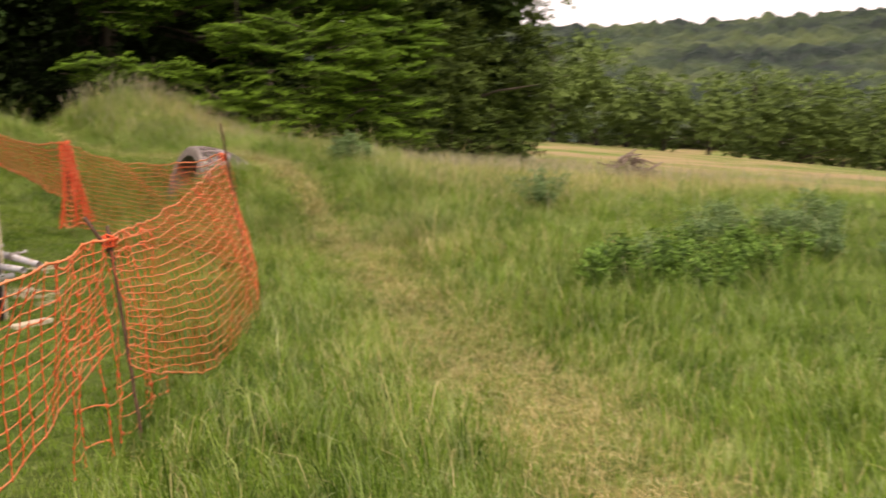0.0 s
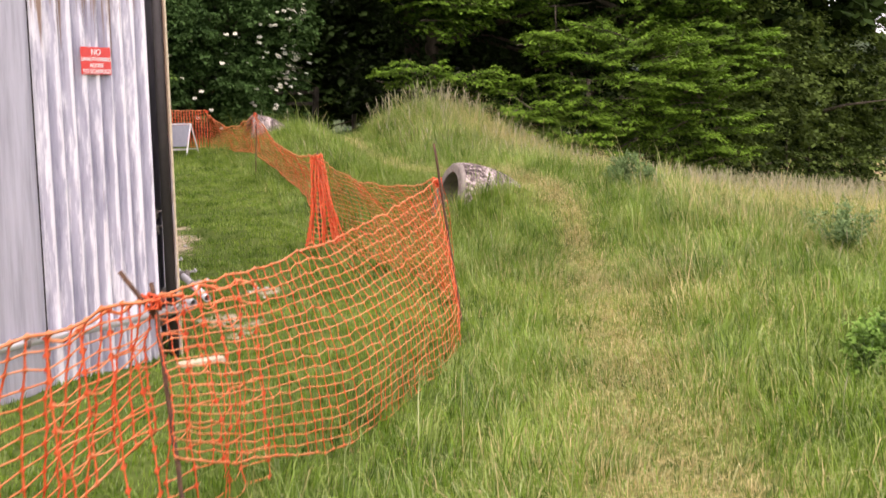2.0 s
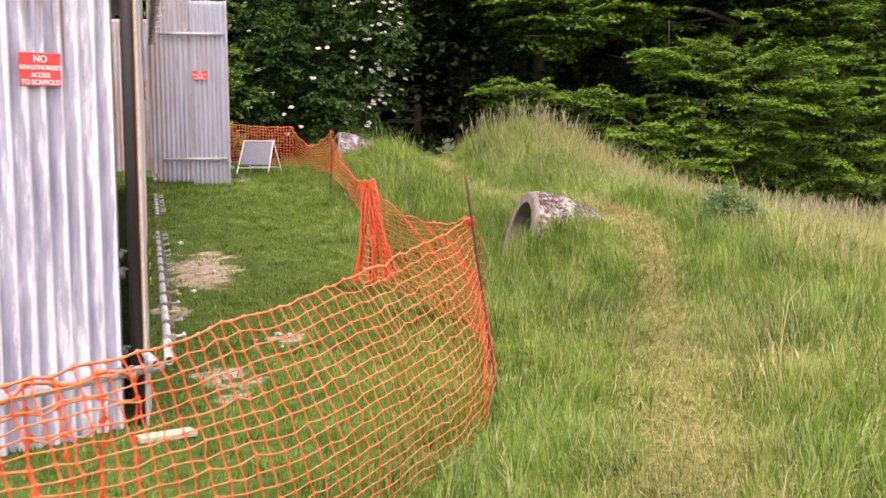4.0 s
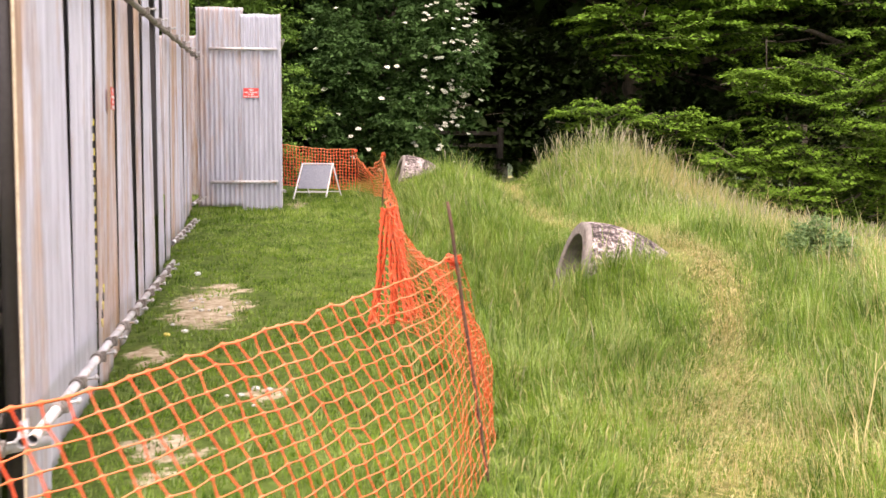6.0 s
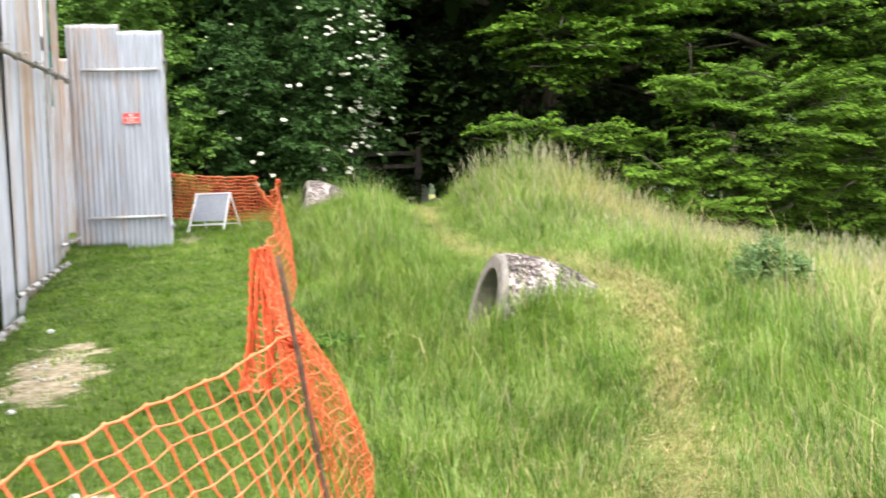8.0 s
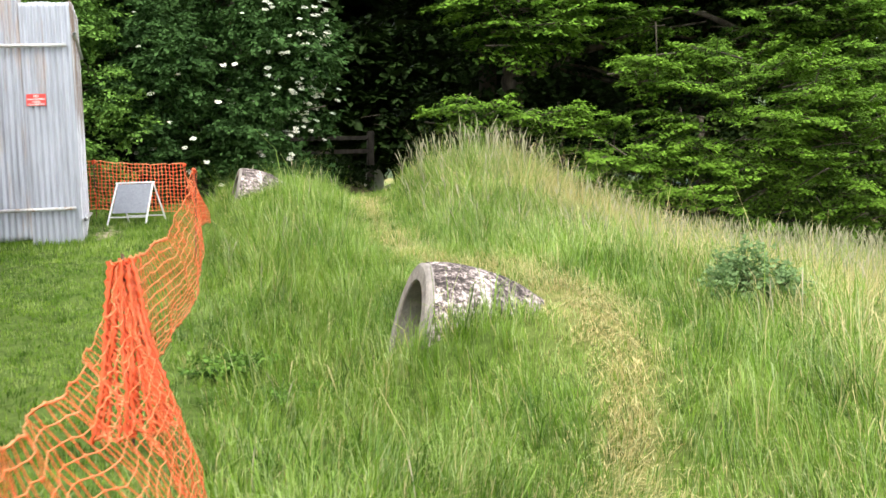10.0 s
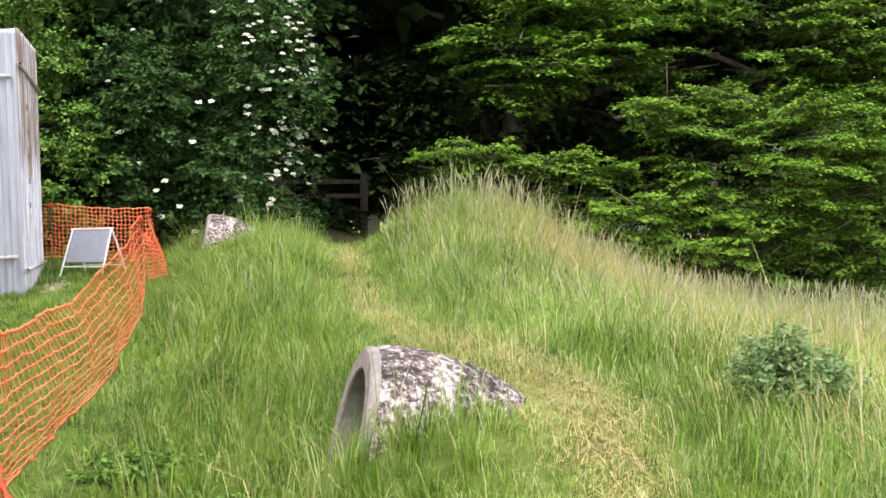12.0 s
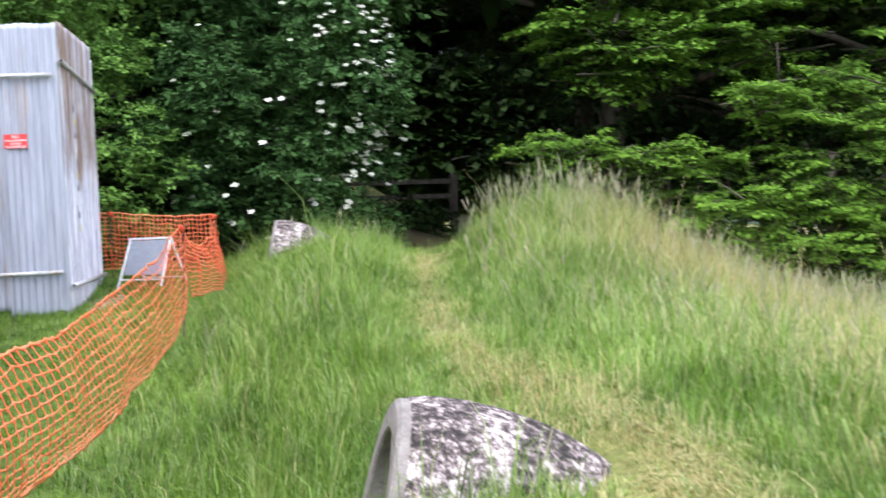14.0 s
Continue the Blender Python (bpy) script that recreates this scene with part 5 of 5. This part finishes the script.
    for i, (x, y, h) in enumerate(spots):
        up = 2.6 if -1.2 < x < 6 and y < 30 else 0.0
        lob = [(x, y, 5.0 + up, 4.2, 3.6, 2.2), (x + 1.5, y - 2.0, 4.4 + up, 2.6, 1.8, 1.8)]
        if not (-1.2 < x < 6):
            lob.append((x, y - 0.5, 1.9, 3.2, 2.6, 1.7))
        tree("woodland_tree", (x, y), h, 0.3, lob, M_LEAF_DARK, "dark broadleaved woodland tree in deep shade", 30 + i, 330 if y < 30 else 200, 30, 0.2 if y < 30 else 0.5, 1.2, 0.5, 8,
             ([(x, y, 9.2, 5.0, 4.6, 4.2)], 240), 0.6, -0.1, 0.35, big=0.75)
    for i in range(19):
        x = -14 + i * 2.4
        if -0.4 < x < 5.4 or x > 17:
            continue
        y = 23.6 + 1.2 * math.sin(i * 1.7) + (1.2 if x > 5 else 0)
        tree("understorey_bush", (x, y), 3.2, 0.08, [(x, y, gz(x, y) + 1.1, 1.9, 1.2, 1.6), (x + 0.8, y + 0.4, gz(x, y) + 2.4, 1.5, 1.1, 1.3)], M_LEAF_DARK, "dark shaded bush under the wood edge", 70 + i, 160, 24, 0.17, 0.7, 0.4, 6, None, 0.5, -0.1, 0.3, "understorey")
    for i in range(9):
        x = -6 + i * 2.6
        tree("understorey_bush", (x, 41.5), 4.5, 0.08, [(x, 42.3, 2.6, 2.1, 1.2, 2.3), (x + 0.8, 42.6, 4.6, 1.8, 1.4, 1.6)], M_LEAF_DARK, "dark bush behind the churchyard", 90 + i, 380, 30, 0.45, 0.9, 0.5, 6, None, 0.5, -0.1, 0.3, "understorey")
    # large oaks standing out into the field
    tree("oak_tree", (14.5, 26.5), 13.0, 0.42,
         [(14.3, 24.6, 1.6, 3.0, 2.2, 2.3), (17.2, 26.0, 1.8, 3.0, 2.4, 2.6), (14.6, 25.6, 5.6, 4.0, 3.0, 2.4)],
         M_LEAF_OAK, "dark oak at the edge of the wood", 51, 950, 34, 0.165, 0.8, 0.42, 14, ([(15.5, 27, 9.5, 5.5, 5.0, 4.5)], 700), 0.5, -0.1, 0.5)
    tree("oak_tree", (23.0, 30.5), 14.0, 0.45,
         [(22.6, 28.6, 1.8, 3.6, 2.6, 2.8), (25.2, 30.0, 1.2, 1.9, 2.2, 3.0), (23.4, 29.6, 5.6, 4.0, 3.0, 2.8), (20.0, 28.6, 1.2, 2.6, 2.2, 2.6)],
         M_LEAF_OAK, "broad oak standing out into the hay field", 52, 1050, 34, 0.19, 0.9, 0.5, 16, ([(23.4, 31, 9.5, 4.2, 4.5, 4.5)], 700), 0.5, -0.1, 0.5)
    for i, (x, y) in enumerate(((10.5, 22.6), (12.6, 23.2), (14.6, 23.4), (16.6, 24.4), (18.6, 25.4), (20.4, 26.6), (22.4, 27.4), (24.0, 28.6), (13.6, 27.2), (17.0, 28.2), (20.6, 30.0))):
        z = gz(x, y)
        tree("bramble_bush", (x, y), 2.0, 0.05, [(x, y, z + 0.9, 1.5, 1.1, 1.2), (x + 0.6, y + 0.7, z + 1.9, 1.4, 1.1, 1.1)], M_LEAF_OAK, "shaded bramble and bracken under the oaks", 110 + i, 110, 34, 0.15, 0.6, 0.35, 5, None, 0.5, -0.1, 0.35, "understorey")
    # elder flower heads
    rng = np.random.default_rng(8)
    elder = bpy.data.objects["elder_bush"]
    Q = []
    for lb in ((-0.6, 20.4, 2.6, 2.0, 1.4, 2.4), (0.31, 20.2, 3.2, 0.95, 1.1, 1.7), (0.1, 20.2, 1.6, 0.9, 0.9, 1.2)):
        for _ in range(170 if lb[0] > 0.3 else 48):
            v = rng.normal(0, 1, 3)
            v /= np.linalg.norm(v)
            if v[1] > 0.1:
                v[1] = -v[1]
            if lb[0] > 0.3 and v[0] < -0.3:
                v[0] = -v[0]
            c = np.array(lb[:3]) + v * np.array(lb[3:6]) * 1.04
            k = 34
            a, rr = rng.uniform(0, 6.28, k), np.sqrt(rng.random(k)) * rng.uniform(0.03, 0.068)
            tilt = v * 0.25 + np.array([0, -0.3, 0.85])
            tilt /= np.linalg.norm(tilt)
            e1 = np.cross(tilt, [0.3, 1, 0.1])
            e1 /= np.linalg.norm(e1)
            e2 = np.cross(tilt, e1)
            p = c + np.cos(a)[:, None] * rr[:, None] * e1 + np.sin(a)[:, None] * rr[:, None] * e2 + rng.normal(0, 0.006, (k, 3))
            for q in p:
                s = 0.022
                Q += [q, q + e1 * s, q + e1 * s + e2 * s, q + e2 * s]
    foliage(elder, "flower_mass", np.array(Q), M_FLOWER)["label"] = "flat cream flower heads"


woods()


def gate():
    g = empty("field_gate", (2.9, 28.0, gz(2.9, 28)), "weathered wooden fence and gatepost under the trees", "gate")
    o = g.location
    for x, h, w in ((3.4, 1.5, 0.17), (1.35, 1.1, 0.1), (4.6, 1.2, 0.14), (-0.8, 1.2, 0.12)):
        bm = bmesh.new()
        z = gz(x, 28)
        box(bm, (w, w, h + 0.1), Matrix.Translation(Vector((x, 28, z + h / 2)) - o) @ pose(0, 0, 0, 1, 2, 4), 0.02)
        part("gatepost", bm, M_OLDWOOD, g)
    for zz in (0.84, 0.5):
        bm = bmesh.new()
        box(bm, (4.2, 0.05, 0.11), Matrix.Translation(Vector((1.25, 27.95, gz(1.2, 28) + zz)) - o) @ pose(0, 0, 0, 0, 0.8, 0), 0.008)
        part("rail", bm, M_OLDWOOD, g)
    rnd = random.Random(4)
    for i, (x, y, h) in enumerate(((4.55, 33.5, 0.95), (5.25, 34.5, 0.8), (4.95, 36.5, 0.85))):
        bm = bmesh.new()
        z = gz(x, y)
        vs = [bm.verts.new((dx, 0, dz)) for dx, dz in ((-0.28, -0.1), (0.28, -0.1), (0.28, h * 0.75), (0.2, h * 0.93), (0, h), (-0.2, h * 0.93), (-0.28, h * 0.75))]
        bm.faces.new(vs)
        bmesh.ops.solidify(bm, geom=bm.faces[:], thickness=0.1)
        ob = obj("headstone", bm, M_STONE)
        ob.matrix_basis = pose(x, y, z, rnd.uniform(-4, 4), rnd.uniform(-4, 4), rnd.uniform(-12, 12))
        tagged(ob, "weathered grey headstone beyond the gate", "headstone", "headstones")


gate()


def weed(at, h, r, n, seed, name="thistle_plant", label="bushy grey-green weed in the grass", mat=None):
    x, y = at
    z = gz(x, y)
    w = empty(name, (x, y, z), label, "plant", "tall weeds")
    rng = np.random.default_rng(seed)
    bm = bmesh.new()
    O, D = [], []
    for i in range(n):
        a, q = rng.uniform(0, 6.28), rng.random() ** 0.7
        tip = Vector((math.cos(a) * r * q, math.sin(a) * r * q, h * (1 - 0.45 * q * q) * rng.uniform(0.75, 1.05)))
        tube(bm, [Vector((tip.x * 0.2, tip.y * 0.2, -0.02)), tip * 0.5 + Vector((0, 0, 0.05)), tip], [0.006, 0.004, 0.002], 5)
        for s in np.linspace(0.25, 1, 7):
            for _ in range(2):
                O.append((x + tip.x * (0.2 + 0.8 * s), y + tip.y * (0.2 + 0.8 * s), z + tip.z * s))
                b = rng.uniform(0, 6.28)
                D.append((math.cos(b), math.sin(b), 0.5))
    tagged(part("stem", bm, M_WEED, w), kind="stuff")
    D = np.array(D)
    D /= np.linalg.norm(D, axis=1)[:, None]
    foliage(w, "leaves", leaves(rng, np.array(O), D, 0.1, 0.03, 9, 0.034, 0.6), mat or M_WEED)


weed((1.5, 4.78), 0.46, 0.24, 22, 1)
weed((1.78, 4.72), 0.33, 0.18, 12, 2)
weed((2.4, 1.9), 0.5, 0.45, 16, 3)
rw = random.Random(12)
for i in range(13):
    weed((-0.1 + rw.gauss(0, 0.55), -2.6 + rw.gauss(0, 0.4)), rw.uniform(0.28, 0.55), rw.uniform(0.14, 0.28), 9, 20 + i, "nettle_plant", "dark green nettles in the long grass", M_LEAF_HEDGE)
for i in range(12):
    weed((1.9 + rw.gauss(0, 0.6), -1.9 + rw.gauss(0, 0.6)), rw.uniform(0.25, 0.45), rw.uniform(0.14, 0.26), 9, 40 + i, "thistle_plant", "grey-green leafy thistles among long grass")
weed((-1.2, 5.6), 0.14, 0.4, 16, 6, "dock_plant", "low dark dock leaves in the hollow", M_LEAF_HEDGE)
weed((-1.6, 6.4), 0.16, 0.4, 16, 7, "dock_plant", "low dark dock leaves in the hollow", M_LEAF_HEDGE)


def brush_pile():
    x, y = 13.4, 11.3
    b = empty("brushwood_pile", (x, y, gz(x, y)), "heap of cut brown brushwood in the field", "brushwood")
    rnd = random.Random(9)
    for i in range(110):
        bm = bmesh.new()
        a = rnd.uniform(0, 6.28)
        c = Vector((rnd.gauss(0, 0.4), rnd.gauss(0, 0.3), 0))
        c.z = 0.8 * math.exp(-(c.x ** 2 + c.y ** 2) / 0.25) * rnd.uniform(0.3, 1.0) + 0.05
        d = Vector((math.cos(a), math.sin(a), rnd.uniform(-0.5, 0.5))) * rnd.uniform(0.15, 0.4)
        tube(bm, [c - d, c + Vector((0, 0, 0.06)), c + d], [0.016, 0.022, 0.008], 6)
        part("branch", bm, M_TWIG, b)


brush_pile()


def far_country():
    rng = np.random.default_rng(21)
    # row of field trees
    for i in range(19):
        x = 66 + i * 4.5 + rng.uniform(-1.8, 1.8)
        y = 84 - 0.12 * (x - 60) + rng.uniform(-3, 3)
        z = gz(x, y)
        h = rng.uniform(9.0, 13.0) + 3.2 * float(smooth01((x - 85) / 45))
        r = rng.uniform(3.0, 4.8)
        t = empty("field_tree", (x, y, z), "rounded green tree in the hedgerow across the field", "tree", "hedgerow trees")
        trunk(t, (x, y, z), h * 0.8, 0.22, 5, 60 + i)
        lob = [(x, y, z + h * 0.62, r, r, h * 0.36), (x - r * 0.5, y - 1, z + h * 0.42, r * 0.7, r * 0.7, h * 0.25), (x + r * 0.5, y - 0.6, z + h * 0.45, r * 0.7, r * 0.7, h * 0.27), (x + r * 0.3, y + 2, z + 1.7, r * 1.1, r * 0.7, 1.8)]
        foliage(t, "crown", crown_points(rng, lumps(200 + i, lob, 7, 1.5), 290, 1.2, 0.7, 18, 0.42, 0.6, -0.05, 0.6), M_LEAF_FAR)
    # wooded hill: a long ridge whose canopy is built as lumps
    na, nr = 560, 80
    A = np.linspace(radians(-20), radians(100), na)
    R = np.linspace(230, 560, nr)
    AA, RR = np.meshgrid(A, R)
    X, Y = RR * np.sin(AA) - 5, RR * np.cos(AA) - 8
    t = (RR - 230) / 330
    crest = 24.5 + 3 * np.sin(AA * 5) + 2 * np.sin(AA * 13 + 1) - 2.5 * smooth01((AA - radians(46)) / radians(10))
    Z = -11 + smooth01(t * 1.15) * (crest + 11)
    lump = np.zeros_like(X)
    for s, a in ((8.0, 2.2), (4.2, 1.2)):
        lump += a * np.array([abs(noise.noise((px / s, py / s, 0.3))) for px, py in zip(X.ravel(), Y.ravel())]).reshape(X.shape)
    Z = Z + 2.6 * lump
    V = np.stack((X.ravel(), Y.ravel(), Z.ravel()), 1)
    i = (np.arange(nr - 1)[:, None] * na + np.arange(na - 1)[None, :]).ravel()
    F = np.stack((i, i + 1, i + na + 1, i + na), 1)
    m, nt, p, _ = material("hill_wood")
    mp = coords(nt)
    n1 = noise_tex(nt, mp, 0.03, 4)
    n2 = noise_tex(nt, mp, 0.16, 5, 0.7)
    r1 = ramp(nt, n1.outputs[0], [(0.38, (0.012, 0.028, 0.02)), (0.5, (0.04, 0.07, 0.03)), (0.62, (0.09, 0.125, 0.045))])
    col = mix(nt, 0.85, r1.outputs[0], n2.outputs[0], "OVERLAY")
    nt.links.new(col, p.inputs["Base Color"])
    p.inputs["Roughness"].default_value = 1.0
    bump(nt, p, n2.outputs[0], 1.0, 6.0)
    me = np_mesh("backdrop_hill", V, F, m, True)
    tagged(new("backdrop_hill", me), "wooded hillside across the valley", "hill", "", "structure")


far_country()
